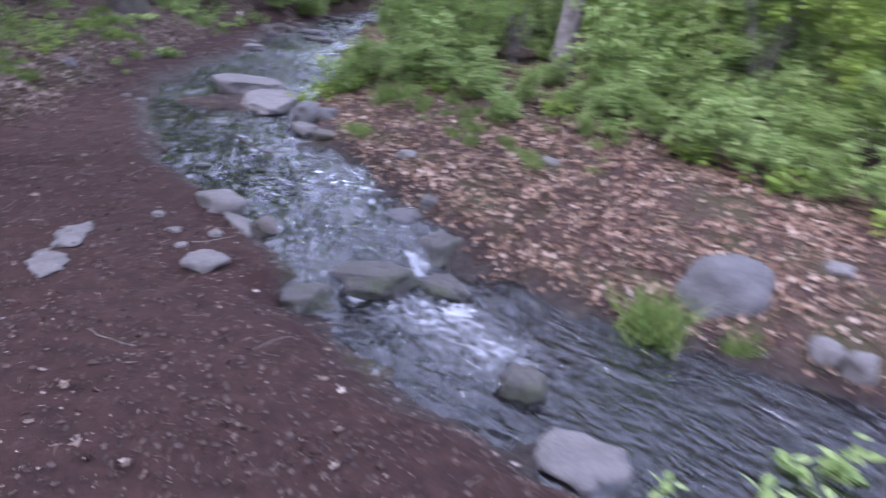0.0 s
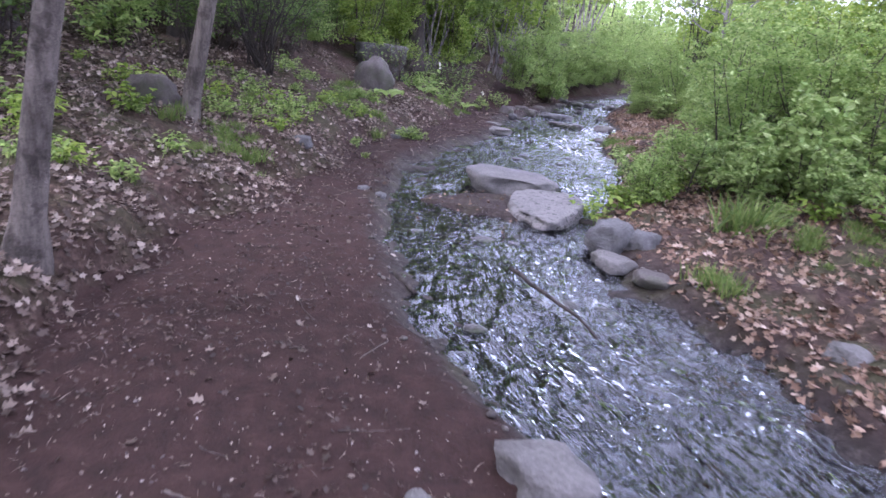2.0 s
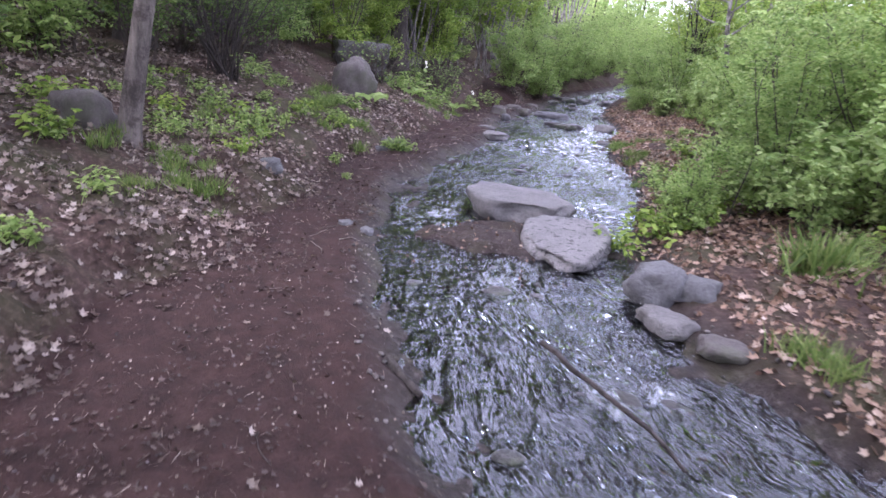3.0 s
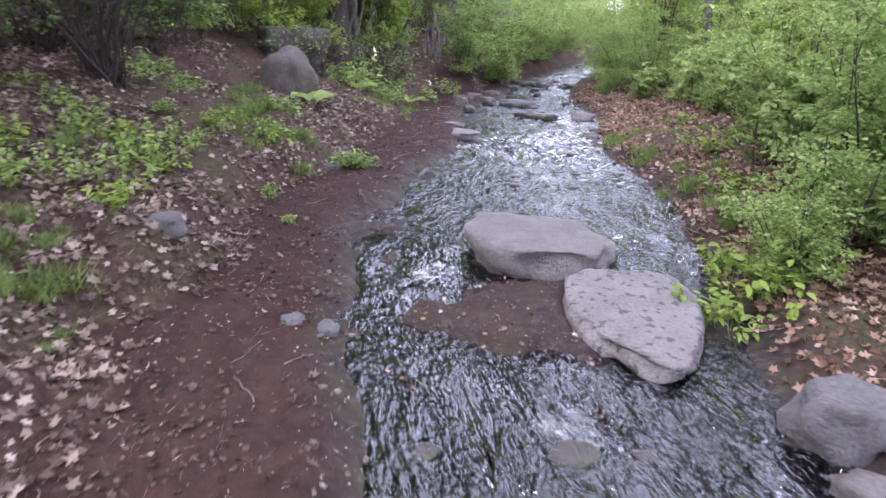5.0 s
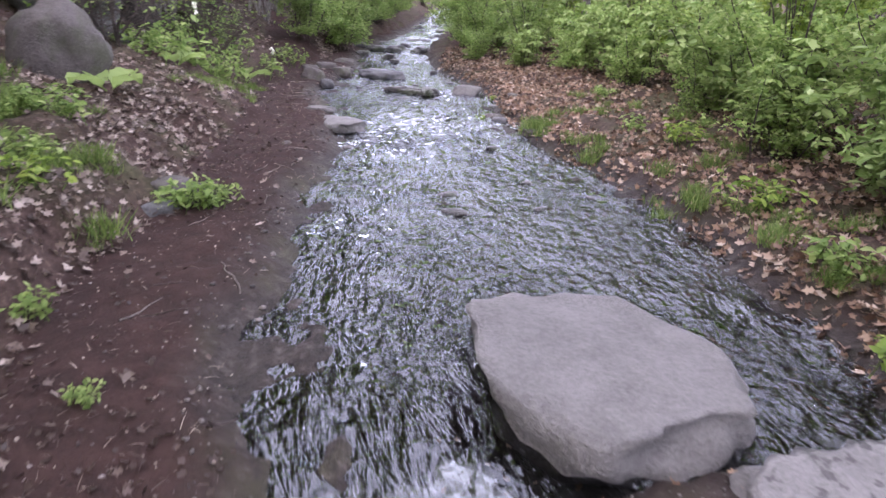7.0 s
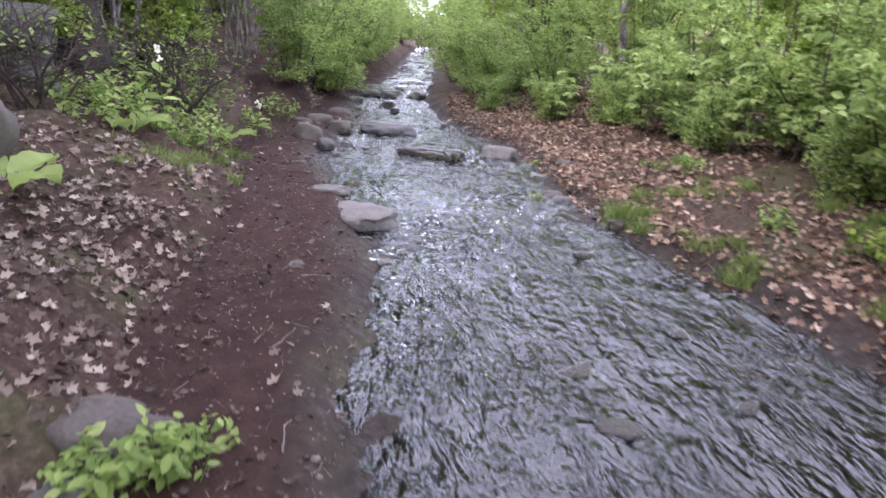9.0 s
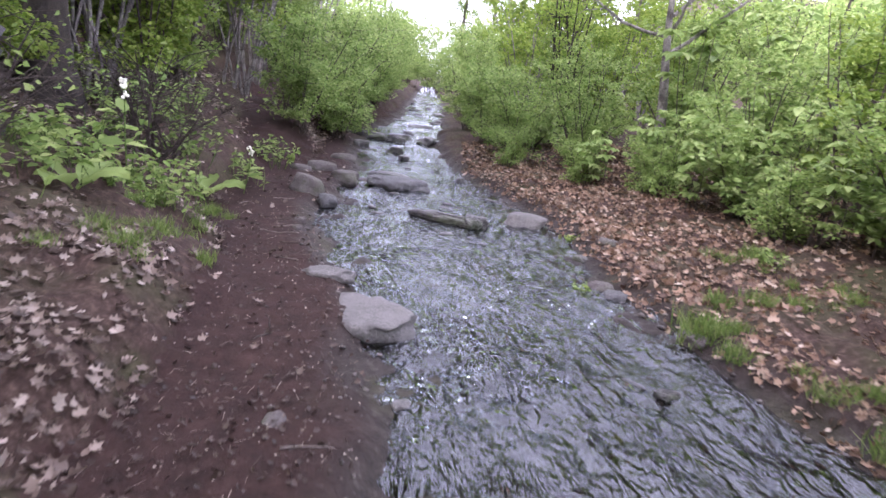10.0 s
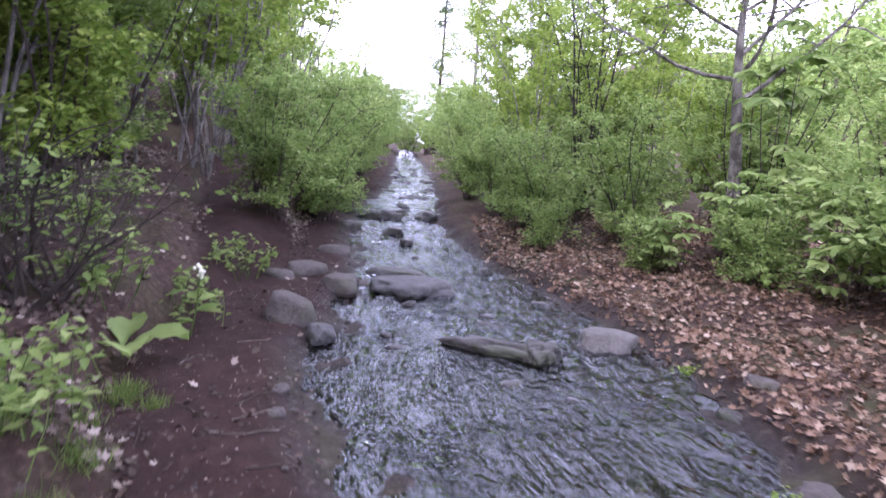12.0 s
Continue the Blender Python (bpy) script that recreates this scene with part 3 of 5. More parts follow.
def leaves(rng, at, size, shape, faces, out=None, droop=0.3, spread=0.6, normals=None):
    """Arrays for one leaf at each place, flung outwards along out, faces up with some disorder."""
    n = len(at)
    size = np.broadcast_to(size, (n,)) * rng.uniform(0.65, 1.25, n)
    ang = rng.uniform(0, 2 * math.pi, n)
    d = np.stack([np.cos(ang), np.sin(ang), rng.normal(-droop, 0.35, n)], 1)
    if out is not None:
        d = d * 0.7 + out
    d /= np.linalg.norm(d, axis=1)[:, None] + 1e-9
    up = np.array([[0, 0, 1.0]]) + rng.normal(0, spread, (n, 3)) if normals is None else normals + rng.normal(0, spread, (n, 3))
    side = np.cross(up, d)
    side /= np.linalg.norm(side, axis=1)[:, None] + 1e-9
    nor = np.cross(d, side)
    t = shape[None] * size[:, None, None]
    curl = rng.uniform(0.4, 2.2, n)[:, None, None]
    v = at[:, None, :] + d[:, None, :] * t[:, :, 0:1] + side[:, None, :] * t[:, :, 1:2] + nor[:, None, :] * t[:, :, 2:3] * curl
    f = faces[None] + (np.arange(n) * len(shape))[:, None, None]
    return v.reshape(-1, 3), f.reshape(-1, faces.shape[1])


def bush_meshes(seed, height, width, stems, count, leaf, leaf_mat, low=0.15, radius=0.012, shape=(KITE, KITE_F), bark=None):
    """A many-stemmed bush: the mesh of its stems and the mesh of its leaves."""
    rng = np.random.default_rng(seed)
    wood, twigs = [], []
    for i in range(stems):
        a = rng.uniform(0, 2 * math.pi)
        lean = rng.uniform(0.05, 0.75) * width / height
        h = height * rng.uniform(0.6, 1.0)
        line = limb(rng, (rng.normal(0, 0.1), rng.normal(0, 0.1), -0.08), (math.cos(a) * lean, math.sin(a) * lean, 1), h * 1.05, 0.3, 9)
        wood.append(tube(line, np.linspace(radius, radius * 0.25, 9) * rng.uniform(0.7, 1.4), 5))
        for j in range(7):
            k = rng.integers(1 if low < 0.3 else 3, 8)
            b = rng.uniform(0, 2 * math.pi)
            tw = limb(rng, line[k], (math.cos(b), math.sin(b), rng.uniform(0.0, 0.8)), width * rng.uniform(0.16, 0.36), 0.4, 5)
            wood.append(tube(tw, np.linspace(radius * 0.35, radius * 0.12, 5), 4))
            twigs.append(tw)
            for _ in range(2):
                b2 = rng.uniform(0, 2 * math.pi)
                tw2 = limb(rng, tw[rng.integers(2, 5)], (math.cos(b2), math.sin(b2), rng.uniform(-0.2, 0.5)), width * rng.uniform(0.08, 0.2), 0.4, 4)
                twigs.append(tw2)
        twigs.append(line[4:])
    pick = rng.integers(0, len(twigs), count)
    at = np.empty((count, 3))
    for i, k in enumerate(pick):
        tw = twigs[k]
        u = rng.uniform(0.2, 1) * (len(tw) - 1)
        q = min(int(u), len(tw) - 2)
        at[i] = tw[q] + (tw[q + 1] - tw[q]) * (u - q)
    at += rng.normal(0, 0.035, at.shape)
    at = at[at[:, 2] > low * height * 0.5]
    wv, wf = join(wood)
    lv, lf = leaves(rng, at, leaf, *shape, spread=1.0)
    return mesh_np("brushwood", wv, wf, bark or TWIG, True), mesh_np("foliage", lv, lf, leaf_mat)


def make_bush(name, label, meshes, category="bush", group=""):
    e = thing(name, label, category, group=group)
    tagged(part("brushwood", meshes[0], e), kind="stuff")
    tagged(part("foliage", meshes[1], e), kind="stuff")
    return e


def tree_meshes(seed, height, radius, bark, leaf_mat, leaf=0.09, count=5000, lean=(0, 0), fork=0.45, limbs=9, spread=1.6, flare=1.7):
    rng = np.random.default_rng(seed)
    n = 16
    t = np.linspace(0, 1, n)
    line = np.stack([lean[0] * t + 0.05 * np.sin(t * 7 + seed), lean[1] * t + 0.05 * np.cos(t * 5 + seed), t * height - 0.25 * (1 - t)], 1)
    rad = radius * (1 - 0.78 * t) * (1 + (flare - 1) * np.exp(-t * height / 0.22))
    wood, twigs = [tube(line, rad, 14)], []
    limbs_out = []
    for i in range(limbs):
        k = int(np.clip(n * (fork + (1 - fork) * (i + rng.uniform(0, 1)) / limbs), 1, n - 2))
        a = i * 2.4 + rng.uniform(-0.4, 0.4)
        ln = spread * rng.uniform(0.6, 1.1) * (1.2 - 0.6 * k / n)
        lm = limb(rng, line[k], (math.cos(a), math.sin(a), rng.uniform(0.15, 0.9)), ln, 0.35, 8, 0.25)
        mine = [tube(lm, np.linspace(rad[k] * 0.55, 0.008, 8), 7)]
        for j in range(6):
            b = rng.uniform(0, 2 * math.pi)
            tw = limb(rng, lm[rng.integers(2, 8)], (math.cos(b), math.sin(b), rng.uniform(-0.2, 0.7)), ln * rng.uniform(0.25, 0.5), 0.4, 5)
            mine.append(tube(tw, np.linspace(0.012, 0.003, 5), 4))
            twigs.append(tw)
        limbs_out.append(mesh_np("limb", *join(mine), bark, True))
    at = np.concatenate([tw[rng.integers(1, 5, count // len(twigs) + 1)] for tw in twigs])
    at = at + rng.normal(0, 0.14 * spread / 1.6, at.shape)
    lv, lf = leaves(rng, at, leaf, KITE, KITE_F, spread=0.9)
    return mesh_np("trunk", *wood[0], bark, True), limbs_out, mesh_np("crown", lv, lf, leaf_mat)


def make_tree(name, label, meshes, at, turn=0.0, group=""):
    e = thing(name, label, "tree", at, turn, group=group)
    part("trunk", meshes[0], e)
    for me in meshes[1]:
        part("limb", me, e)
    tagged(part("crown", meshes[2], e), kind="stuff")
    return e


def tuft_mesh(seed, count=120, height=0.22, spread=0.09, material=None):
    rng = np.random.default_rng(seed)
    at = np.concatenate([rng.normal(0, spread, (count, 2)), np.full((count, 1), -0.02)], 1)
    a = rng.uniform(0, 2 * math.pi, count)
    out = np.stack([np.cos(a) * 0.5, np.sin(a) * 0.5, np.full(count, 1.3)], 1)
    v, f = leaves(rng, at, height, BLADE, BLADE_T, out=out, droop=0)
    return mesh_np("grass", v, f, material or GRASS)


def herb_meshes(seed, stems=13, height=0.26, leaf=0.065, spread=0.22, mat_leaf=None, per=10):
    """A leafy herb: thin stalks with broad oval leaves."""
    rng = np.random.default_rng(seed)
    wood, at = [], []
    for i in range(stems):
        a = rng.uniform(0, 2 * math.pi)
        line = limb(rng, (rng.normal(0, spread * 0.4), rng.normal(0, spread * 0.4), -0.03), (math.cos(a) * 0.5, math.sin(a) * 0.5, 1), height * rng.uniform(0.6, 1.1), 0.3, 6)
        wood.append(tube(line, np.linspace(0.004, 0.002, 6), 4))
        for j in range(per):
            at.append(line[rng.integers(2, 6)])
    at = np.array(at) + rng.normal(0, 0.012, (len(at), 3))
    lv, lf = leaves(rng, at, leaf, OVAL, OVAL_F, droop=0.1, spread=0.35)
    return mesh_np("stalk", *join(wood), GREEN_DEEP, True), mesh_np("leafage", lv, lf, mat_leaf or GREEN, True)


def whorl_meshes(seed, height=1.3, stems=5, mat_leaf=None, leaf=0.2):
    """A sapling clump with tiers of drooping palm-like leaves on thin upright stems."""
    rng = np.random.default_rng(seed)
    wood, vs = [], []
    for i in range(stems):
        line = limb(rng, (rng.normal(0, 0.22), rng.normal(0, 0.22), -0.05), (rng.normal(0, 0.12), rng.normal(0, 0.12), 1), height * rng.uniform(0.5, 1.1), 0.12, 8)
        wood.append(tube(line, np.linspace(0.009, 0.004, 8), 5))
        for k in (3, 5, 6, 7):
            for _ in range(2):
                b = rng.uniform(0, 2 * math.pi)
                st = limb(rng, line[k], (math.cos(b), math.sin(b), 0.5), 0.16, 0.1, 3)
                wood.append(tube(st, (0.003, 0.0025, 0.002), 4))
                m = 6
                aa = b + np.linspace(-2.0, 2.0, m)
                out = np.stack([np.cos(aa), np.sin(aa), np.full(m, -0.35)], 1) * 3
                vs.append(leaves(rng, np.repeat(st[-1][None], m, 0), leaf * rng.uniform(0.7, 1.1), OVAL, OVAL_F, out=out, droop=0, spread=0.15))
    return mesh_np("stalk", *join(wood), TWIG, True), mesh_np("leafage", *join(vs), mat_leaf or GREEN_PALE, True)


def make_plant(name, label, meshes, at, turn=0.0, scale=1.0, category="plant", group=""):
    e = thing(name, label, category, at, turn, scale, group)
    for me in meshes:
        tagged(part(me.name.split(".")[0], me, e), kind="stuff")
    return e


# ---- trees along the left bank ----
make_tree("tree", "slim grey-barked tree leaning over the trail, dark at its foot", tree_meshes(41, 6.5, 0.075, BARK_GREY, GREEN, lean=(1.3, 0.4), fork=0.5, count=11000, leaf=0.12, spread=2.8, flare=2.1), (-5.27, 4.08, gz(-5.27, 4.08)))
make_tree("tree", "slim grey-barked tree beside a brown boulder", tree_meshes(42, 7.0, 0.095, BARK_GREY, GREEN, lean=(1.1, 0.4), fork=0.45, count=12000, leaf=0.12, spread=2.8), (-7.40, 7.0, gz(-7.40, 7.0)))
make_tree("tree", "pale straight trunk standing in the thicket", tree_meshes(43, 9.0, 0.20, BARK_PALE, GREEN_YELLOW, lean=(0.35, 0.2), fork=0.4, count=11000, leaf=0.1, spread=2.4, flare=1.2), (0.5, 10.9, gz(0.5, 10.9)))
make_tree("tree", "forked grey tree with bare crooked limbs and ivy", tree_meshes(44, 3.6, 0.10, BARK_PALE, GREEN_YELLOW, lean=(-0.35, 0), fork=0.5, limbs=9, count=3600, spread=3.6), (-3.05, 20.4, gz(-3.05, 20.4)))
# the last two stand unseen behind the start, added to shade the trail
for i, (x, y, r, h, s) in enumerate([(-9.4, 6.2, 0.16, 10, 51), (-10.2, 9.4, 0.20, 11, 52), (-10.35, 17.0, 0.22, 11, 53), (-12.3, 14.6, 0.20, 12, 54), (-11.2, 21.0, 0.15, 10, 55), (-12.8, 25.0, 0.18, 12, 56), (-7.2, 1.8, 0.16, 9, 57), (-13.5, 12.0, 0.2, 12, 58), (-4.6, -4.6, 0.18, 11, 60), (-9.2, -4.2, 0.2, 12, 61)]):
    make_tree("tree", "dark-trunked tree on the wooded slope, the rearmost two added unseen for shade", tree_meshes(s, h, r, BARK_DARK, GREEN_DEEP if i % 2 else GREEN, fork=0.25, count=16000, spread=3.4, limbs=14, leaf=0.13), (x, y, gz(x, y)), group="trees of the slope")

for x, y, h, s, sp in [(-11.6, 30.5, 11.0, 71, 3.4), (-13.2, 36.0, 14.0, 72, 4.0), (-3.2, 36.0, 8.5, 73, 3.4), (-1.0, 31.0, 8.0, 74, 3.2), (-4.6, 46.0, 9.5, 75, 3.6)]:
    make_tree("tree", "tall leafy tree closing the stream's gap", tree_meshes(s, h, 0.13, BARK_PALE if x > -6 else BARK_DARK, GREEN_YELLOW if x > -6 else GREEN, fork=0.3, count=6500, spread=sp, limbs=14, leaf=0.15), (x, y, gz(x, y)), group="trees up the stream")

# ---- bushes ----
BUSH = [
    make_bush("bush", "dense green bush beside the stream", bush_meshes(101, 2.3, 1.9, 14, 9000, 0.062, GREEN), group="stream bushes"),
    make_bush("bush", "dense green bush beside the stream", bush_meshes(102, 2.0, 1.8, 13, 8000, 0.062, GREEN), group="stream bushes"),
    make_bush("bush", "light green leafy saplings of the thicket", bush_meshes(103, 2.8, 1.7, 11, 6500, 0.07, GREEN), group="thicket"),
    make_bush("bush", "yellow-green leafy saplings of the thicket", bush_meshes(104, 3.4, 1.8, 11, 7000, 0.07, GREEN_YELLOW, low=0.2), group="thicket"),
    make_bush("bush", "light green low bush near the water", bush_meshes(105, 1.2, 1.3, 10, 3400, 0.055, GREEN, low=0.1), group="thicket"),
    make_bush("bush", "dark brush of bare and leafy stems", bush_meshes(106, 1.9, 1.8, 14, 2400, 0.065, GREEN_DEEP, low=0.4), group="slope brush"),
    make_bush("bush", "tall thin saplings in young leaf", bush_meshes(107, 4.6, 2.2, 10, 7000, 0.085, GREEN_YELLOW, low=0.5, radius=0.02, bark=BARK_PALE), group="thicket"),
    make_bush("bush", "pale green low saplings with broad soft leaves", bush_meshes(112, 1.5, 1.7, 9, 1700, 0.12, GREEN_PALE, low=0.1, shape=(OVAL, OVAL_F)), group="thicket"),
]
FIRST = set()


def put(kind, x, y, scale=1.0, turn=None):
    """Stands a bush of that kind on the ground."""
    turn = random.uniform(0, 360) if turn is None else turn
    m = pose(x, y, gz(x, y), 0, 0, turn)
    src = BUSH[kind]
    if kind not in FIRST:
        FIRST.add(kind)
        src.matrix_basis = m @ Matrix.Diagonal((scale, scale, scale, 1))
        return src
    ob = copy_thing(src, m)
    ob.scale = (scale, scale, scale)
    return ob


# between the trail and the water, then on up the stream
for kind, x, y, s in [(0, -8.75, 20.9, 0.98), (1, -8.45, 22.6, 1.0), (0, -8.9, 24.6, 1.1), (1, -8.8, 27.2, 1.1), (0, -9.1, 30.0, 1.2), (1, -9.3, 33.5, 1.3), (0, -9.8, 38, 1.5), (1, -10.3, 44, 1.8), (0, -11.0, 52, 2.2), (1, -9.9, 60, 2.4), (0, -8.4, 66, 2.6), (1, -6.4, 62, 2.6), (1, -11.6, 66, 3.0), (1, -8.7, 26.0, 0.9), (0, -8.6, 28.6, 0.9), (1, -8.7, 31.5, 1.0), (0, -8.9, 35.2, 1.1), (1, -9.2, 40.5, 1.3), (0, -9.8, 47, 1.6)]:
    put(kind, x, y, s)
# the thicket beyond the leafy bank
rng0 = random.Random(7)
for kind, x, y, s in [(4, -3.0, 9.25, 0.62), (4, -2.75, 9.9, 0.8), (2, -2.1, 10.6, 0.75), (2, -1.3, 10.3, 0.8), (2, -1.9, 11.8, 0.85), (3, -1.2, 12.2, 0.9), (4, -2.5, 12.6, 0.8),
                      (2, -2.2, 13.6, 0.9), (4, -2.7, 14.6, 0.75), (3, -1.6, 14.6, 0.95), (2, -2.2, 15.8, 0.9), (4, -2.9, 16.6, 0.8), (3, -1.9, 17.2, 1.0), (2, -2.6, 18.4, 0.9), (4, -3.6, 18.9, 0.75),
                      (4, -4.4, 19.7, 0.7), (2, -4.2, 20.8, 0.75), (4, -5.2, 21.2, 0.7), (1, -5.2, 22.4, 0.85), (0, -5.4, 24.2, 0.85), (2, -4.2, 23.8, 0.9), (0, -5.9, 26.2, 0.95), (1, -5.4, 28.6, 1.1), (0, -5.3, 31.5, 1.3),
                      (1, -5.2, 35, 1.6), (0, -5.0, 40, 1.9), (1, -5.3, 46, 2.1), (0, -5.4, 54, 2.4), (6, -4.4, 26.8, 1.0), (3, -4.6, 29.6, 1.2), (6, -4.0, 33.0, 1.4), (3, -3.2, 24.6, 1.1), (6, -2.6, 26.0, 1.2), (6, -3.6, 38, 1.7), (3, -2.2, 22.6, 1.1), (2, 1.7, 9.6, 0.9), (4, 1.6, 7.9, 1.0), (2, 2.6, 8.4, 1.0), (4, 3.2, 7.0, 1.0), (3, 3.8, 8.6, 1.0), (2, 5.0, 7.5, 1.1), (4, 4.4, 5.8, 1.0)]:
    put(kind, x, y, s)
for i in range(50):
    y = 9.5 + i * 0.8 + rng0.uniform(-0.5, 0.5)
    edge = np.interp(y, (8, 12, 16, 20, 25, 34, 50), (-1.2, -0.6, -1.2, -2.6, -3.6, -4.5, -5))
    x = edge + rng0.uniform(0.3, 7.5)
    if x < 2.2 and y < 11:
        y += 2.5
    put(rng0.choice((2, 3, 6, 7, 3)), x, y, rng0.uniform(0.85, 1.25))
for i in range(26):
    put(rng0.choice((2, 3, 6, 7)), rng0.uniform(2.2, 9), rng0.uniform(7.2, 15), rng0.uniform(0.85, 1.25))
for x, y, s, k in [(1.0, 8.3, 0.7, 4), (1.5, 8.9, 0.8, 2), (2.2, 7.5, 0.75, 4), (3.0, 6.6, 0.8, 4), (3.6, 7.2, 0.9, 3), (4.2, 6.4, 0.9, 2), (5.0, 5.6, 0.9, 3), (5.6, 6.6, 1.0, 6), (0.3, 9.6, 0.4, 7), (-0.9, 9.8, 0.7, 2), (-0.4, 12.2, 1.0, 6), (1.2, 11.6, 1.0, 3), (1.4, 10.0, 0.9, 6)]:
    put(k, x, y, s)
for x, y, s in [(-2.3, 9.9, 0.6), (-1.5, 9.5, 0.75), (-1.7, 10.9, 0.9), (1.3, 8.6, 0.9), (1.9, 8.9, 1.0), (-2.2, 11.5, 0.7), (-2.4, 13.1, 0.7), (-2.3, 14.3, 0.8), (-2.3, 16.0, 0.8), (-2.9, 17.6, 0.7), (-3.3, 19.4, 0.8), (-1.6, 15.4, 1.0), (2.6, 7.6, 0.9), (3.4, 7.9, 1.0), (-0.9, 12.9, 1.0), (-4.0, 21.6, 0.8), (-4.7, 23.0, 0.8)]:
    put(7, x, y, s)
for x, y, s, k in [(-1.9, 9.3, 0.45, 7), (-1.2, 8.9, 0.4, 7), (-0.6, 8.5, 0.45, 7), (0.0, 8.2, 0.5, 4), (0.5, 8.1, 0.3, 7), (1.0, 7.5, 0.5, 7), (1.5, 7.0, 0.5, 4), (1.9, 6.7, 0.5, 7), (2.4, 6.3, 0.5, 7), (2.9, 5.9, 0.55, 4), (3.5, 5.5, 0.55, 7), (-0.2, 7.5, 0.3, 7), (0.7, 6.9, 0.3, 4), (-1.6, 8.6, 0.3, 4), (4.2, 5.1, 0.6, 7)]:
    put(k, x, y, s)
# brush on the wooded slope
for i in range(46):
    y = rng0.uniform(4, 34)
    edge = np.interp(y, (4, 6, 8, 12, 17, 19, 24, 34), (-7.2, -8.2, -8.8, -9.9, -10.6, -11.0, -12.4, -15))
    put(rng0.choice((5, 5, 4, 2)), edge - rng0.uniform(0.2, 5.5), y, rng0.uniform(0.7, 1.25))

# ---- slope above the trail: leafy canopy hanging low ----
for x, y, s, k in [(-10.0, 18.2, 1.1, 3), (-10.6, 20.2, 1.2, 2), (-11.4, 22.4, 1.2, 6), (-10.4, 16.2, 0.9, 3), (-10.8, 15.0, 1.1, 3), (-11.8, 18.6, 1.3, 6), (-12.6, 21.6, 1.3, 3), (-13.0, 24.6, 1.4, 6), (-11.9, 26.0, 1.2, 2), (-13.8, 28.0, 1.5, 6), (-10.6, 12.2, 0.9, 5),
                   (-9.6, 10.4, 0.8, 5), (-9.2, 8.6, 0.8, 5), (-10.4, 7.4, 1.0, 3), (-8.6, 5.2, 0.8, 5), (-12.5, 15.5, 1.4, 6), (-14.5, 20, 1.6, 6), (-15, 25, 1.7, 3), (-13, 9, 1.5, 6), (-12, 5, 1.4, 3), (-10, 3, 1.2, 3), (-9, 0.5, 1.2, 2), (-11.3, 29.5, 1.4, 2), (-12.4, 33, 1.6, 3), (-13.5, 40, 2.2, 6), (-15, 50, 2.8, 6), (-16, 33, 2.0, 6)]:
    put(k, x, y, s)
for x, y, s, k in [(-10.1, 18.5, 1.0, 3), (-10.7, 20.6, 1.1, 6), (-10.3, 17.6, 1.1, 6), (-10.9, 18.9, 1.2, 3), (-10.4, 22.6, 1.2, 6), (-10.8, 25.0, 1.3, 6), (-11.4, 27.5, 1.5, 6)]:
    put(k, x, y, s)
make_bush("shrub", "dark many-stemmed shrub with bare twigs on the bank", bush_meshes(108, 2.0, 1.9, 26, 900, 0.05, GREEN_DEEP, low=0.9, radius=0.016, bark=BARK_DARK), "shrub").matrix_basis = pose(-8.99, 9.82, gz(-8.99, 9.82), 0, 0, 0)
make_bush("shrub", "tangle of dead bare branches on the slope", bush_meshes(109, 1.2, 2.4, 20, 260, 0.06, GREEN, low=0.7, radius=0.014, bark=TWIG), "shrub").matrix_basis = pose(-9.05, 16.3, gz(-9.05, 16.3), 0, 0, 40)
make_bush("shrub", "tangle of dead bare branches on the slope", bush_meshes(110, 1.1, 2.2, 18, 240, 0.06, GREEN, low=0.7, radius=0.014, bark=TWIG), "shrub").matrix_basis = pose(-9.3, 14.2, gz(-9.3, 14.2), 0, 0, 140)
make_bush("shrub", "slim bare-stemmed shrub in young leaf", bush_meshes(111, 4.4, 2.2, 11, 3000, 0.08, GREEN_YELLOW, low=0.7, radius=0.03, bark=BARK_DARK), "shrub").matrix_basis = pose(-4.1, 23.6, gz(-4.1, 23.6), 0, 0, 10)


def conifer(x, y, height, seed):
    """A thin far conifer: a mast with short ragged drooping boughs."""
    rng = np.random.default_rng(seed)
    e = thing("conifer", "thin ragged conifer far up the stream", "tree", (x, y, gz(x, y)))
    part("trunk", mesh_np("trunk", *tube([(0, 0, -0.3), (0.1, 0, height * 0.5), (0, 0, height)], (0.16, 0.1, 0.02), 8), BARK_DARK, True), e)
    at = []
    for i in range(60):
        z = height * rng.uniform(0.35, 1.0)
        r = (1 - z / height) * 1.7 + 0.25
        a = rng.uniform(0, 2 * math.pi)
        bough = limb(rng, (0, 0, z), (math.cos(a), math.sin(a), 0.1), r, 0.3, 5, -0.2)
        part("bough", mesh_np("bough", *tube(bough, np.linspace(0.03, 0.008, 5), 4), BARK_DARK, True), e)
        at.append(bough[rng.integers(1, 5, 40)] + rng.normal(0, 0.12, (40, 3)))
    v, f = leaves(rng, np.concatenate(at), 0.28, KITE * np.array([1, 0.5, 1]), KITE_F)
    tagged(part("foliage", mesh_np("foliage", v, f, GREEN_DEEP), e), kind="stuff")


conifer(-6.2, 62.0, 15.0, 5)

rb = random.Random(21)
for i in range(30):
    y = 4.5 + i * 0.8
    edge = np.interp(y, (4, 6, 8, 12, 17, 19, 24, 34), (-7.4, -8.6, -9.2, -10.2, -10.7, -11.0, -12.4, -15))
    put(rb.choice((5, 4, 5, 2)), edge - rb.uniform(0.0, 2.4), y, rb.uniform(0.6, 1.0))

# ---- far woods that close the valley ----


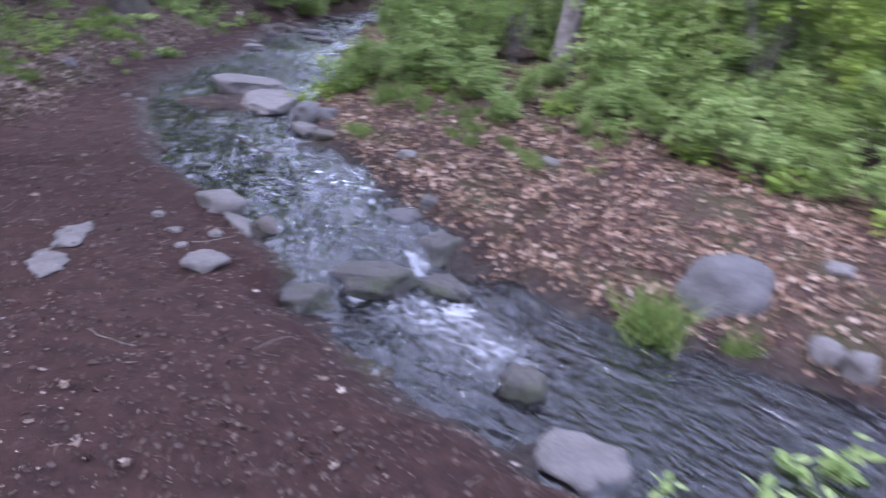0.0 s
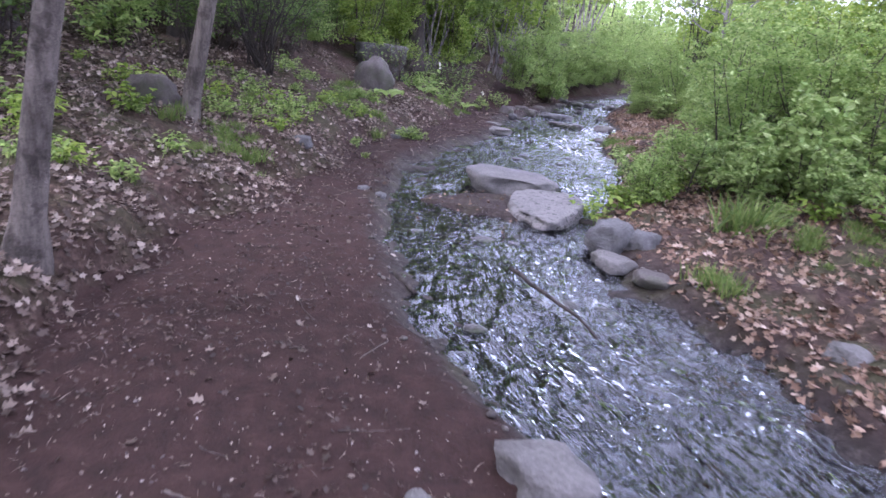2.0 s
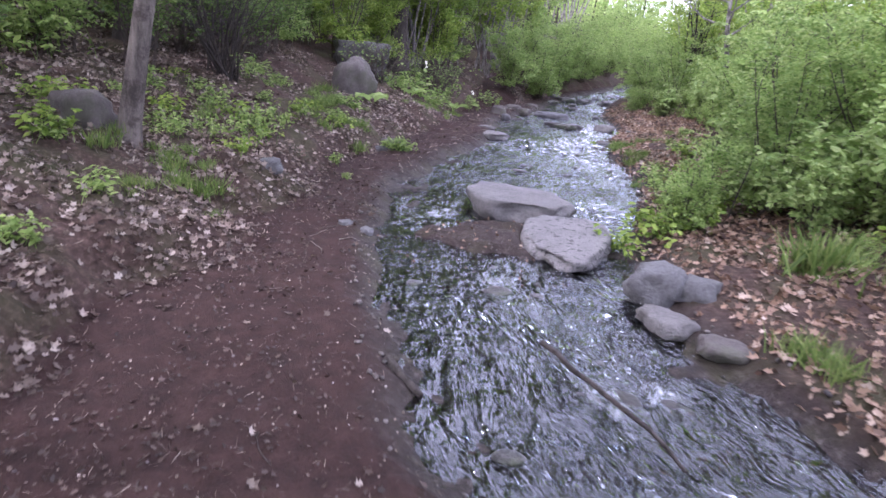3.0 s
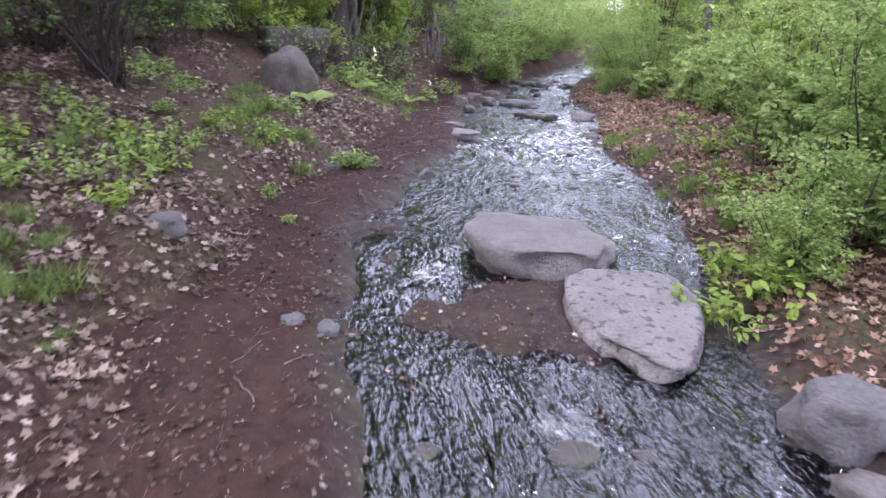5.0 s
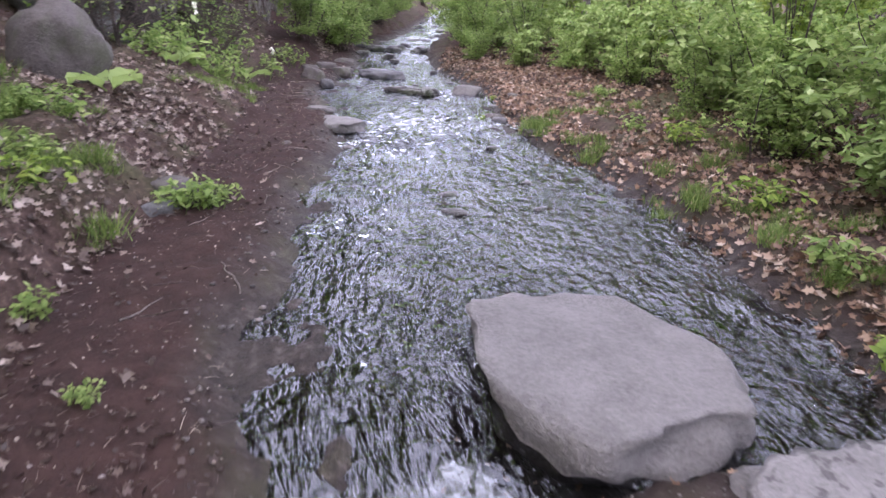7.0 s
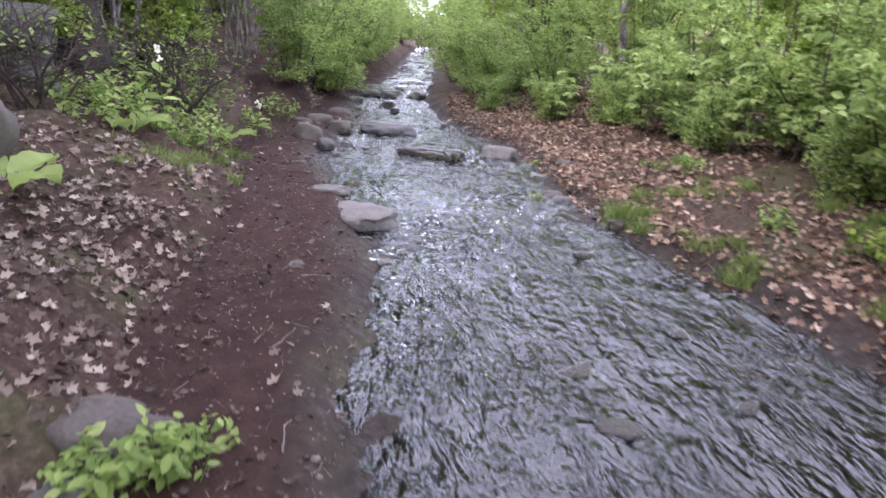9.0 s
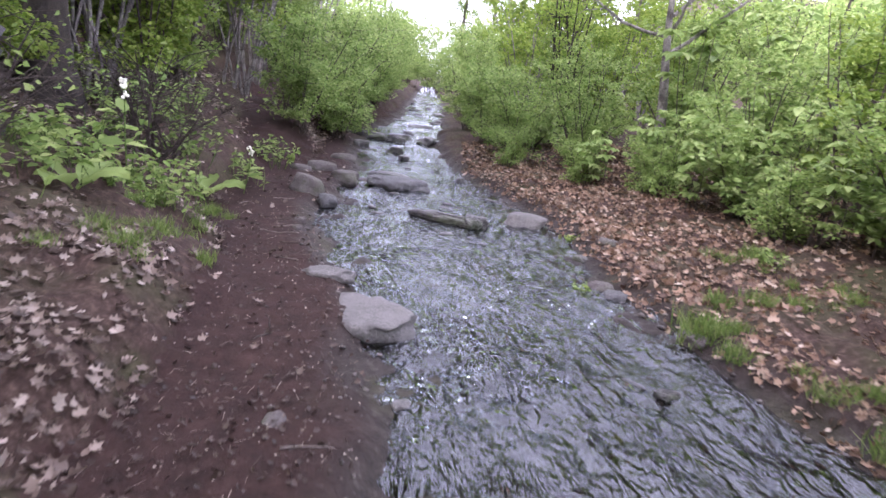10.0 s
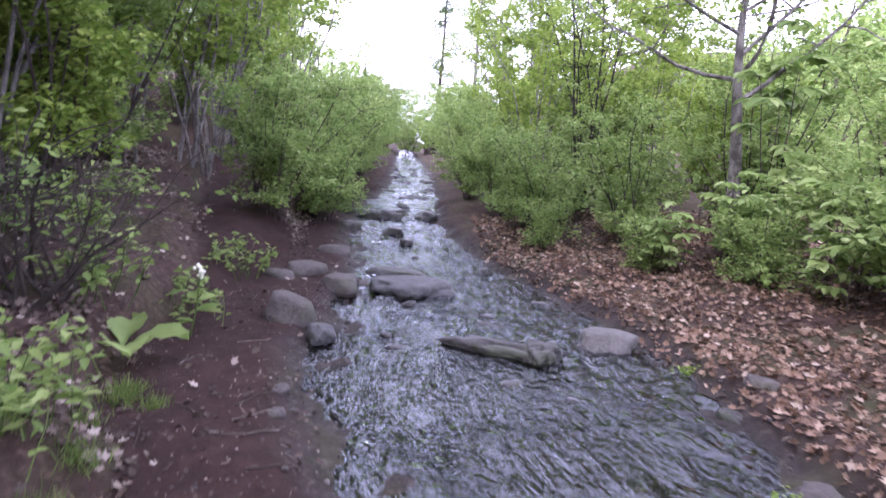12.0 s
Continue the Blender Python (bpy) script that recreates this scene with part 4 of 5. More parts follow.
def far_woods():
    rng = np.random.default_rng(9)
    pts = []
    for i in range(520):
        side = rng.uniform()
        if side < 0.4:
            x, y = rng.uniform(9, 40), rng.uniform(16, 75)
        elif side < 0.75:
            x, y = rng.uniform(-50, -17), rng.uniform(-5, 80)
        else:
            x, y = rng.uniform(-45, 40), rng.uniform(62, 110)
            if abs(x + 9) < 3:
                continue
        pts.append((x, y))
    # unseen band of woods behind the start, added for reflections
    for i in range(90):
        pts.append((rng.uniform(-24, 26), rng.uniform(-34, -9)))
    xs, ys = np.array(pts).T
    zs = ground(xs, ys)[0]
    at, wood = [], []
    for x, y, z in zip(xs, ys, zs):
        h = rng.uniform(4, 8)
        wood.append(tube([(x, y, z - 0.3), (x + rng.normal(0, 0.3), y, z + h * 0.6), (x, y, z + h)], (0.12, 0.07, 0.02), 5))
        n = 300
        u = rng.uniform(0.12, 1, n)
        r = (0.4 + 1.5 * np.sin(np.pi * np.clip(u, 0, 1) ** 0.8)) * rng.uniform(0.3, 1, n)
        a = rng.uniform(0, 2 * math.pi, n)
        at.append(np.stack([x + r * np.cos(a), y + r * np.sin(a), z + u * h], 1))
    v, f = leaves(rng, np.concatenate(at), 0.34, KITE * np.array([1, 1.4, 1]), KITE_F, spread=0.9)
    tagged(new("far_woods", mesh_np("far_woods", v, f, GREEN)), "light green woods closing the valley behind the thicket, with an unseen band added for reflections", "woods", kind="stuff")
    tagged(new("far_trunks", mesh_np("far_trunks", *join(wood), BARK_DARK, True)), "dark thin trunks of the woods behind the thicket and of the added unseen band", "woods", kind="stuff")


far_woods()

# ---- weir stones and the rocky steps up the stream ----
for i, (x, y, sx, sy, top) in enumerate([(-7.95, 24.5, 0.62, 0.4, -0.05), (-7.35, 24.65, 0.7, 0.36, -0.04), (-6.75, 24.8, 0.66, 0.38, -0.03), (-8.45, 24.3, 0.5, 0.5, 0.02), (-7.27, 22.6, 0.34, 0.3, -0.09), (-7.06, 21.85, 0.2, 0.2, -0.14), (-6.05, 20.25, 0.2, 0.18, -0.16), (-8.0, 22.8, 0.5, 0.4, -0.08)]):
    rock("stone", "wet dark stone of the low natural weir", x, y, top, (sx, sy, 0.34), STONE_DARK, 40 + i, i * 37, 0.3, 3, group="weir stones", rough=0.4)
rr = random.Random(3)
for i in range(34):
    y = 26 + i * 0.75 + rr.uniform(-0.3, 0.3)
    row = RUN[np.argmin(np.abs(RUN[:, 1] - y))]
    x = row[0] + (row[2] - row[0]) * rr.uniform(-0.1, 1.05)
    s = rr.uniform(0.3, 0.75)
    rock("stone", "dark stone in the far riffle", x, y, row[4] + rr.uniform(-0.01, 0.07), (s, s * 0.7, 0.3), STONE_DARK if i % 3 else STONE_GREY, 60 + i, rr.uniform(0, 180), 0.3, 3, group="riffle stones", rough=0.38)
for i, (x, y, s) in enumerate([(-7.63, 18.8, 0.4), (-7.43, 19.1, 0.3), (-8.0, 19.1, 0.5), (-8.2, 18.8, 0.4), (-7.9, 20.3, 0.45), (-7.6, 16.2, 0.14), (-7.55, 15.9, 0.12)]):
    rock("stone", "grey-brown stone of the stream's stony margin", x, y, gz(x, y) + 0.17 * s, (s, s * 0.8, s * 0.6), STONE_BROWN, 100 + i, i * 50, 0.35, 2, group="margin stones")
for i, (x, y, s, m) in enumerate([(-4.15, 8.95, 0.22, STONE_PALE), (-5.52, 7.6, 0.16, STONE_GREY), (-5.36, 7.68, 0.17, STONE_GREY), (-6.55, 7.85, 0.28, STONE_GREY), (-7.12, 11.12, 0.42, STONE_BROWN), (-7.1, 10.85, 0.26, STONE_GREY), (-4.89, 16.5, 0.2, STONE_DARK), (-4.6, 16.7, 0.22, STONE_BROWN), (-4.91, 15.6, 0.3, STONE_BROWN),
                                  (-4.85, 15.4, 0.28, STONE_GREY), (-4.5, 14.6, 0.25, STONE_BROWN), (-3.0, 6.65, 0.34, STONE_DARK), (-0.95, 4.95, 0.35, STONE_GREY), (-0.75, 5.2, 0.3, STONE_DARK), (0.35, 6.1, 0.26, STONE_PALE), (2.7, 4.6, 0.24, STONE_PALE), (-2.5, 3.7, 0.12, STONE_PALE), (-2.3, 3.45, 0.1, STONE_PALE), (-2.75, 3.9, 0.12, STONE_PALE), (-2.2, 3.75, 0.13, STONE_PALE), (-6.4, 13.3, 0.12, STONE_PALE), (-6.9, 12.9, 0.12, STONE_BROWN), (0.9, 1.9, 0.3, STONE_PALE)]):
    rock("stone", {"pale_stone": "small pale stone beside the stream", "grey_stone": "small blue-grey stone beside the trail", "wet_dark_stone": "small wet black stone at the water", "brown_stone": "small brown stone at the water's edge"}[m.name], x, y, gz(x, y) + 0.2 * s, (s, s * 0.8, s * 0.6), m, 120 + i, i * 47, 0.3, 3)

rq = random.Random(31)
for i in range(36):
    y = rq.uniform(5.6, 23.5)
    row = RUN[np.argmin(np.abs((RUN[:, 1] + RUN[:, 3]) / 2 - y) + np.where(RUN[:, 0] > -1.3, 9, 0))]
    u = rq.uniform(0.08, 0.92)
    x, yy = row[0] + (row[2] - row[0]) * u, row[1] + (row[3] - row[1]) * u
    if math.hypot(x + 4.3, yy - 9.0) < 1.3:
        continue
    s = rq.uniform(0.1, 0.26)
    rock("stone", "dark wet stone just breaking the running water", x, yy, row[4] + rq.uniform(-0.008, 0.014), (s, s * rq.uniform(0.5, 0.8), s * 0.4), STONE_DARK, 200 + i, rq.uniform(0, 180), 0.35, 2, group="stones in the current")

# ---- scattered: pebbles, dry leaves, twigs ----


def scatter(rng, n, x0, x1, y0, y1):
    x, y = rng.uniform(x0, x1, n), rng.uniform(y0, y1, n)
    z, tr, wet = ground(x, y)
    dl, dr, w, k = stream_place(x, y)
    return x, y, z, tr, wet, dl, dr


def slope_at(x, y):
    e = 0.06
    zx = (ground(x + e, y)[0] - ground(x - e, y)[0]) / (2 * e)
    zy = (ground(x, y + e)[0] - ground(x, y - e)[0]) / (2 * e)
    n = np.stack([-zx, -zy, np.ones_like(zx)], 1)
    return n / np.linalg.norm(n, axis=1)[:, None]


def litter(name, label, material, seed, n, box, keep, size, spread=0.35, shape=LOBED, faces=LOBED_T):
    rng = np.random.default_rng(seed)
    x, y, z, tr, wet, dl, dr = scatter(rng, n, *box)
    clump = fbm(x, y, 1.1, 3, 77)
    ok = rng.uniform(0, 1, n) < keep(x, y, tr, wet, dl, dr, clump)
    x, y, z = x[ok], y[ok], z[ok]
    nor = slope_at(x, y)
    at = np.stack([x, y, z + rng.uniform(0.004, 0.022, len(x))], 1)
    v, f = leaves(rng, at, size, shape, faces, droop=0.0, spread=spread, normals=nor)
    tagged(new(name, mesh_np(name, v, f, material)), label, "leaves", kind="stuff")


litter("leaf_litter", "pale greyish dry leaves strewn over the left bank", DRY, 201, 150000, (-11, -3.5, 2, 24),
       lambda x, y, tr, wet, dl, dr, c: np.where(dl > 0, np.clip(1.15 - tr * 1.25, 0.006, 1) * np.clip(np.interp(y, (7, 9, 11), (0.95, 0.6, 0.3)) + 1.1 * c, 0.05, 1) * (1 - wet), 0), 0.054, 0.55)
litter("leaf_litter", "pinkish tan dry leaves strewn over the stream bank", DRY_TAN, 202, 120000, (-6, 3.5, 3.5, 24),
       lambda x, y, tr, wet, dl, dr, c: np.where(dr > 0.02, np.clip(0.9 + 0.8 * c, 0.15, 1) * np.clip(1.3 - 0.12 * dr, 0.2, 1) * (1 - 0.35 * wet), 0), 0.062, 0.75)
litter("leaf_litter", "few pale dry leaves and bits on the trail", DRY, 203, 9000, (-8.5, 0.5, 0, 20),
       lambda x, y, tr, wet, dl, dr, c: np.where((dl > 0.05) & (tr > 0.5), 0.10, 0), 0.055)
litter("leaf_litter", "small pale chips and bits on the trail", DRY, 204, 70000, (-8.5, 1.5, -0.5, 20),
       lambda x, y, tr, wet, dl, dr, c: np.where((dl > 0.02) & (tr > 0.4), 0.35, 0), 0.014, 0.5)

litter("needle_litter", "thin pale straws and needles trodden into the trail", DRY, 206, 45000, (-8.5, 1.5, -0.5, 20),
       lambda x, y, tr, wet, dl, dr, c: np.where((dl > 0.02) & (tr > 0.3), 0.45 + 0.4 * c, 0), 0.05, 0.4, BLADE * np.array([1, 1.1, 1]), BLADE_T)
litter("leaf_litter", "dark trodden scraps of rotten leaf on the trail", ROTTEN, 207, 60000, (-8.5, 1.5, -0.5, 20),
       lambda x, y, tr, wet, dl, dr, c: np.where((dl > 0.0) & (tr > 0.3), 0.35 + 0.6 * c, 0), 0.032, 0.6)
litter("leaf_litter", "wet brown leaf scraps on the gravel bar", DRY_TAN, 205, 400, (-5.3, -3.6, 7.4, 9.3),
       lambda x, y, tr, wet, dl, dr, c: np.where((np.maximum(dl, dr) < 0) & (tr > 0.3), 0.5, 0), 0.035, 0.5)


def pebbles(name, label, seed, n, box, keep, lo, hi, material, sink=0.3):
    rng = np.random.default_rng(seed)
    x, y, z, tr, wet, dl, dr = scatter(rng, n, *box)
    ok = rng.uniform(0, 1, n) < keep(x, y, tr, wet, dl, dr)
    x, y, z = x[ok], y[ok], z[ok]
    m = len(x)
    bm = bmesh.new()
    bmesh.ops.create_icosphere(bm, subdivisions=1, radius=1.0)
    base = np.array([v.co[:] for v in bm.verts])
    tri = np.array([[v.index for v in f.verts] for f in bm.faces])
    bm.free()
    size = lo + (hi - lo) * rng.uniform(0, 1, m) ** 2.5
    sh = np.stack([rng.uniform(0.7, 1.3, m), rng.uniform(0.6, 1.1, m), rng.uniform(0.4, 0.7, m)], 1) * size[:, None]
    v = base[None] * (1 + rng.normal(0, 0.2, (m, len(base), 1)))
    v = v * sh[:, None, :]
    a = rng.uniform(0, 2 * math.pi, m)
    c, s = np.cos(a)[:, None], np.sin(a)[:, None]
    vx, vy = v[:, :, 0] * c - v[:, :, 1] * s, v[:, :, 0] * s + v[:, :, 1] * c
    v = np.stack([vx + x[:, None], vy + y[:, None], v[:, :, 2] + (z + sh[:, 2] * (1 - 2 * sink))[:, None]], 2)
    f = tri[None] + (np.arange(m) * len(base))[:, None, None]
    tagged(new(name, mesh_np(name, v.reshape(-1, 3), f.reshape(-1, 3), material, True)), label, "pebbles", kind="stuff")


def pebble_material(name, stops, rough):
    m, nt, b = mat(name)
    rnd = node(nt, "ShaderNodeNewGeometry").outputs["Random Per Island"]
    col = mixc(nt, 0.5, ramp(nt, rnd, stops), ramp(nt, tex(nt, "noise", 40).outputs[0], [(0.3, (0.4,) * 3), (0.7, (1.0,) * 3)]), "MULTIPLY")
    nt.links.new(col, b.inputs["Base Color"])
    b.inputs["Roughness"].default_value = rough
    return m


GRAVEL = pebble_material("gravel", [(0.0, (0.035, 0.025, 0.022)), (0.6, (0.095, 0.073, 0.067)), (1.0, (0.32, 0.28, 0.265))], 0.85)
BED_GRAVEL = pebble_material("bed_gravel", [(0.0, (0.025, 0.02, 0.018)), (0.6, (0.08, 0.068, 0.06)), (1.0, (0.15, 0.13, 0.118))], 0.6)
pebbles("gravel", "fine grey gravel bedded in the trail", 301, 30000, (-8.5, 1.5, -0.5, 20), lambda x, y, tr, wet, dl, dr: np.where((dl > 0.02) & (tr > 0.4), 0.42, 0), 0.003, 0.010, GRAVEL)
pebbles("bed_pebbles", "dark wet pebbles on the stream bed", 302, 26000, (-8.3, 3.2, 1.5, 25), lambda x, y, tr, wet, dl, dr: np.where((np.maximum(dl, dr) < -0.1) & (tr < 0.3), 0.5, 0), 0.012, 0.06, BED_GRAVEL, 0.2)
pebbles("bar_gravel", "dark gravel on the bar between the slabs", 304, 1400, (-5.3, -3.6, 7.4, 9.3), lambda x, y, tr, wet, dl, dr: np.where((np.maximum(dl, dr) < 0) & (tr > 0.3), 0.8, 0), 0.003, 0.010, BED_GRAVEL)
pebbles("margin_pebbles", "wet pebbles along the water's edge", 303, 40000, (-8.3, 3.2, 1.5, 25), lambda x, y, tr, wet, dl, dr: np.where(np.abs(np.maximum(dl, dr) - 0.05) < 0.16, 0.55, 0), 0.004, 0.026, BED_GRAVEL)


def stick(name, label, a, b, radius, material, seed, lift=0.0, wet=False):
    rng = np.random.default_rng(seed)
    a, b = np.array(a, float), np.array(b, float)
    n = 9
    t = np.linspace(0, 1, n)[:, None]
    p = a[:2] * (1 - t) + b[:2] * t + np.concatenate([np.zeros((1, 2)), np.cumsum(rng.normal(0, 0.022, (n - 2, 2)), 0), np.zeros((1, 2))]) * np.linalg.norm(b - a)
    z = ground(p[:, 0], p[:, 1])[0] if not wet else np.interp(t[:, 0], (0, 1), (a[2], b[2]))
    line = np.concatenate([p, (z + radius * 0.7 + lift)[:, None]], 1)
    tagged(new(name, mesh_np(name, *tube(line, radius * np.linspace(1, 0.55, n), 6), material, True)), label, "stick")


stick("branch", "thin dark branch lying in the running water", (-3.42, 6.52, -0.235), (-2.55, 5.72, -0.235), 0.017, BARK_DARK, 1, wet=True)
stick("stick", "short black stick at the water's edge", (-4.06, 5.84), (-3.78, 5.70), 0.028, BARK_DARK, 3)
rs = random.Random(12)
for i in range(70):
    y = rs.uniform(0.8, 17)
    row = RUN[np.argmin(np.abs(RUN[:, 1] - y) + np.where(RUN[:, 0] > 0.5, 9, 0))]
    w = np.interp(y, TRAIL_Y, TRAIL_W)
    x = row[0] - rs.uniform(0.1, 1.0) * w
    a = rs.uniform(0, math.pi)
    ln = rs.uniform(0.06, 0.32)
    stick("twig", "thin bleached twig lying on the trail soil" if i % 2 else "thin dark twig lying on the trail soil", (x, y), (x + ln * math.cos(a), y + ln * math.sin(a)), rs.uniform(0.002, 0.006), STICK if i % 2 else TWIG, 20 + i)

# ---- grass, herbs and saplings ----
TUFT = [tuft_mesh(401), tuft_mesh(402, 220, 0.32, 0.1), tuft_mesh(403, 90, 0.15, 0.07)]
rg = random.Random(5)


def tuft(k, x, y, s=1.0):
    ob = new("grass_tuft", TUFT[k])
    ob.matrix_basis = pose(x, y, gz(x, y), 0, 0, rg.uniform(0, 360)) @ Matrix.Diagonal((s, s, s, 1))
    tagged(ob, "bright green grass tuft among dry leaves", "grass", "grass tufts", "stuff")


def patch(x, y, rx, ry, n, lo=0.4, hi=0.8, kinds=(0, 2)):
    for _ in range(n):
        a, r = rg.uniform(0, 2 * math.pi), math.sqrt(rg.uniform(0, 1))
        tuft(rg.choice(kinds), x + rx * r * math.cos(a), y + ry * r * math.sin(a), rg.uniform(lo, hi))


for p in [(-7.0, 6.95, 0.45, 0.5, 16), (-6.45, 6.6, 0.3, 0.35, 9), (-7.75, 8.3, 0.25, 0.2, 5), (-7.9, 10.9, 0.6, 0.6, 22), (-7.4, 10.2, 0.4, 0.4, 9), (-8.4, 11.6, 0.4, 0.5, 10), (-1.9, 8.35, 0.14, 0.14, 5), (-1.3, 8.1, 0.3, 0.3, 5), (-1.95, 7.05, 0.2, 0.2, 4), (-0.8, 7.4, 0.5, 0.6, 9), (1.25, 3.98, 0.14, 0.12, 6), (1.75, 3.85, 0.25, 0.08, 4),
          (-4.35, 14.5, 0.2, 0.35, 6), (-3.95, 15.0, 0.25, 0.3, 6), (-4.1, 13.6, 0.3, 0.4, 6), (-3.3, 12.0, 0.4, 0.8, 10), (-3.0, 10.8, 0.3, 0.6, 8), (-0.1, 7.2, 0.8, 0.8, 10), (0.6, 6.4, 0.7, 0.6, 8),
          (-2.8, 13.2, 0.4, 1.3, 16, 0.35, 0.7), (-2.7, 11.0, 0.5, 1.1, 16, 0.35, 0.7), (-3.5, 15.6, 0.4, 0.9, 12, 0.35, 0.7), (-1.0, 7.9, 0.7, 0.6, 12, 0.35, 0.7), (-8.0, 14.0, 0.3, 0.8, 14, 0.35, 0.7), (-8.3, 15.4, 0.3, 0.8, 12, 0.35, 0.7)]:
    patch(*p)
tuft(1, -1.88, 8.3, 1.1)
tuft(1, 1.22, 3.95, 1.2)
HERB = [make_plant("herb", "low leafy green herb on the bank", herb_meshes(501), (-6.93, 10.97, gz(-6.93, 10.97)), 0, 0.9, group="bank herbs"),
        make_plant("herb", "low leafy green herb on the bank", herb_meshes(502, 14, 0.35, 0.08, 0.3, GREEN_YELLOW, 9), (-3.12, 9.0, gz(-3.12, 9.0)), 0, 1.0, group="bank herbs"),
        make_plant("herb", "low leafy dark green herb on the slope", herb_meshes(503, 20, 0.42, 0.08, 0.35, GREEN, 9), (-8.65, 15.5, gz(-8.65, 15.5)), 0, 1.0, group="bank herbs"),
        make_plant("herb", "pale young plant with pointed leaves", herb_meshes(504, 4, 0.3, 0.10, 0.08, GREEN_PALE, 9), (1.55, 2.3, gz(1.55, 2.3)), 0, 1.0, group="bank herbs")]


def herb(k, x, y, s=1.0):
    ob = copy_thing(HERB[k], pose(x, y, gz(x, y), 0, 0, rg.uniform(0, 360)))
    ob.scale = (s, s, s)


for k, x, y, s in [(0, -6.78, 11.05, 0.7), (1, -3.35, 8.72, 0.9), (1, -2.85, 9.35, 1.0), (1, -2.7, 9.7, 1.0), (1, -3.25, 9.5, 0.8), (2, -8.3, 15.1, 0.8), (2, -8.9, 16.6, 1.0), (2, -8.7, 14.3, 0.9), (2, -9.1, 15.2, 1.1), (2, -8.5, 17.3, 0.8), (3, 1.85, 2.55, 1.0), (3, 2.15, 2.75, 1.1), (3, 1.05, 2.3, 0.7), (3, 2.4, 2.3, 1.1), (3, 1.7, 1.9, 1.0),
                   (0, -6.42, 8.98, 0.35), (0, -6.95, 9.45, 0.6), (0, -7.02, 10.9, 0.6), (1, -7.9, 7.9, 0.8), (2, -8.3, 5.6, 1.0), (2, -7.9, 4.4, 1.0), (2, -9.3, 7.6, 1.2), (1, -6.9, 7.8, 0.7), (2, -8.6, 18.6, 0.9), (2, -9.6, 17.4, 1.2), (1, -4.9, 17.15, 0.3), (1, -5.05, 15.55, 0.35), (2, -3.4, 18.4, 0.8), (0, -3.5, 14.0, 0.8), (1, -3.2, 13.2, 0.8), (1, -3.1, 11.6, 0.9), (0, -3.1, 10.5, 1.0), (0, -3.45, 15.8, 0.8), (1, -1.3, 8.8, 0.9), (1, -0.7, 8.5, 1.0), (0, -0.3, 7.9, 1.0), (1, 0.4, 7.6, 1.0), (0, 1.1, 6.9, 1.1), (1, 1.9, 6.6, 1.1), (1, 2.6, 5.9, 1.1), (1, 3.4, 5.2, 1.1)]:
    herb(k, x, y, s)
for i in range(95):
    y = rg.uniform(3.5, 20)
    if 11.4 < y < 14.8:
        continue
    row = RUN[np.argmin(np.abs(RUN[:, 1] - y) + np.where(RUN[:, 0] > 0.5, 9, 0))]
    x = row[0] - np.interp(y, TRAIL_Y, TRAIL_W) - rg.uniform(0.5, 2.6)
    herb(rg.choice((0, 1, 2)), x, y, rg.uniform(0.4, 0.9))
WHORL = [make_plant("sapling", "upright sapling with drooping pale palm-like leaves", whorl_meshes(601), (-2.9, 18.6, gz(-2.9, 18.6)), group="palm-leaved saplings"),
         make_plant("sapling", "upright sapling with drooping pale palm-like leaves", whorl_meshes(602, 2.2, 6, GREEN_PALE, 0.22), (-2.2, 18.9, gz(-2.2, 18.9)), group="palm-leaved saplings")]
for k, x, y, s in [(0, -3.3, 17.9, 0.7), (0, -3.5, 19.6, 0.8), (0, -2.5, 17.6, 0.9), (1, -1.9, 17.9, 1.0), (0, -2.7, 16.2, 0.7), (1, -2.0, 16.4, 0.8), (0, -2.5, 12.9, 0.7), (1, -1.5, 13.3, 0.8), (0, -1.9, 10.0, 0.5), (0, -1.2, 9.6, 0.5), (1, -2.6, 20.4, 1.1), (0, -4.2, 19.4, 0.6)]:
    ob = copy_thing(WHORL[k], pose(x, y, gz(x, y), 0, 0, rg.uniform(0, 360)))
    ob.scale = (s, s, s)


def flower_spike(x, y, h, lean):
    """A woodland herb with one white flower spike over broad leaves."""
    rng = np.random.default_rng(int(h * 1000))
    e = thing("flower", "woodland herb with a single white flower spike", "flower", (x, y, gz(x, y)), group="white flowers")
    line = limb(rng, (0, 0, -0.03), (lean, 0, 1), h, 0.08, 8)
    part("stalk", mesh_np("stalk", *tube(line, np.linspace(0.006, 0.003, 8), 5), GREEN_DEEP, True), e)
    bm = bmesh.new()
    for i in range(12):
        p = line[-2] + (line[-1] - line[-2]) * (i / 9)
        m = Matrix.Translation(Vector(p) + Vector(rng.normal(0, 0.012, 3)))
        bmesh.ops.create_icosphere(bm, subdivisions=1, radius=0.014, matrix=m)
    me = bpy.data.meshes.new("blossom")
    bm.to_mesh(me)
    bm.free()
    me.materials.append(PETAL)
    tagged(part("blossom", me, e, "white blossoms"), kind="stuff")
    v, f = leaves(rng, line[[2, 3, 4, 5, 3, 4, 2]], 0.17, OVAL, OVAL_F, droop=-0.2, spread=0.3)
    tagged(part("leafage", mesh_np("leafage", v, f, GREEN, True), e), kind="stuff")


for x, y, h, l in [(-8.6, 15.05, 0.75, 0.05), (-8.35, 16.9, 0.5, 0.15), (-8.2, 4.6, 0.8, 0.2), (-8.5, 5.0, 0.9, 0.25), (-8.0, 5.1, 0.75, 0.2)]:
    flower_spike(x, y, h, l)


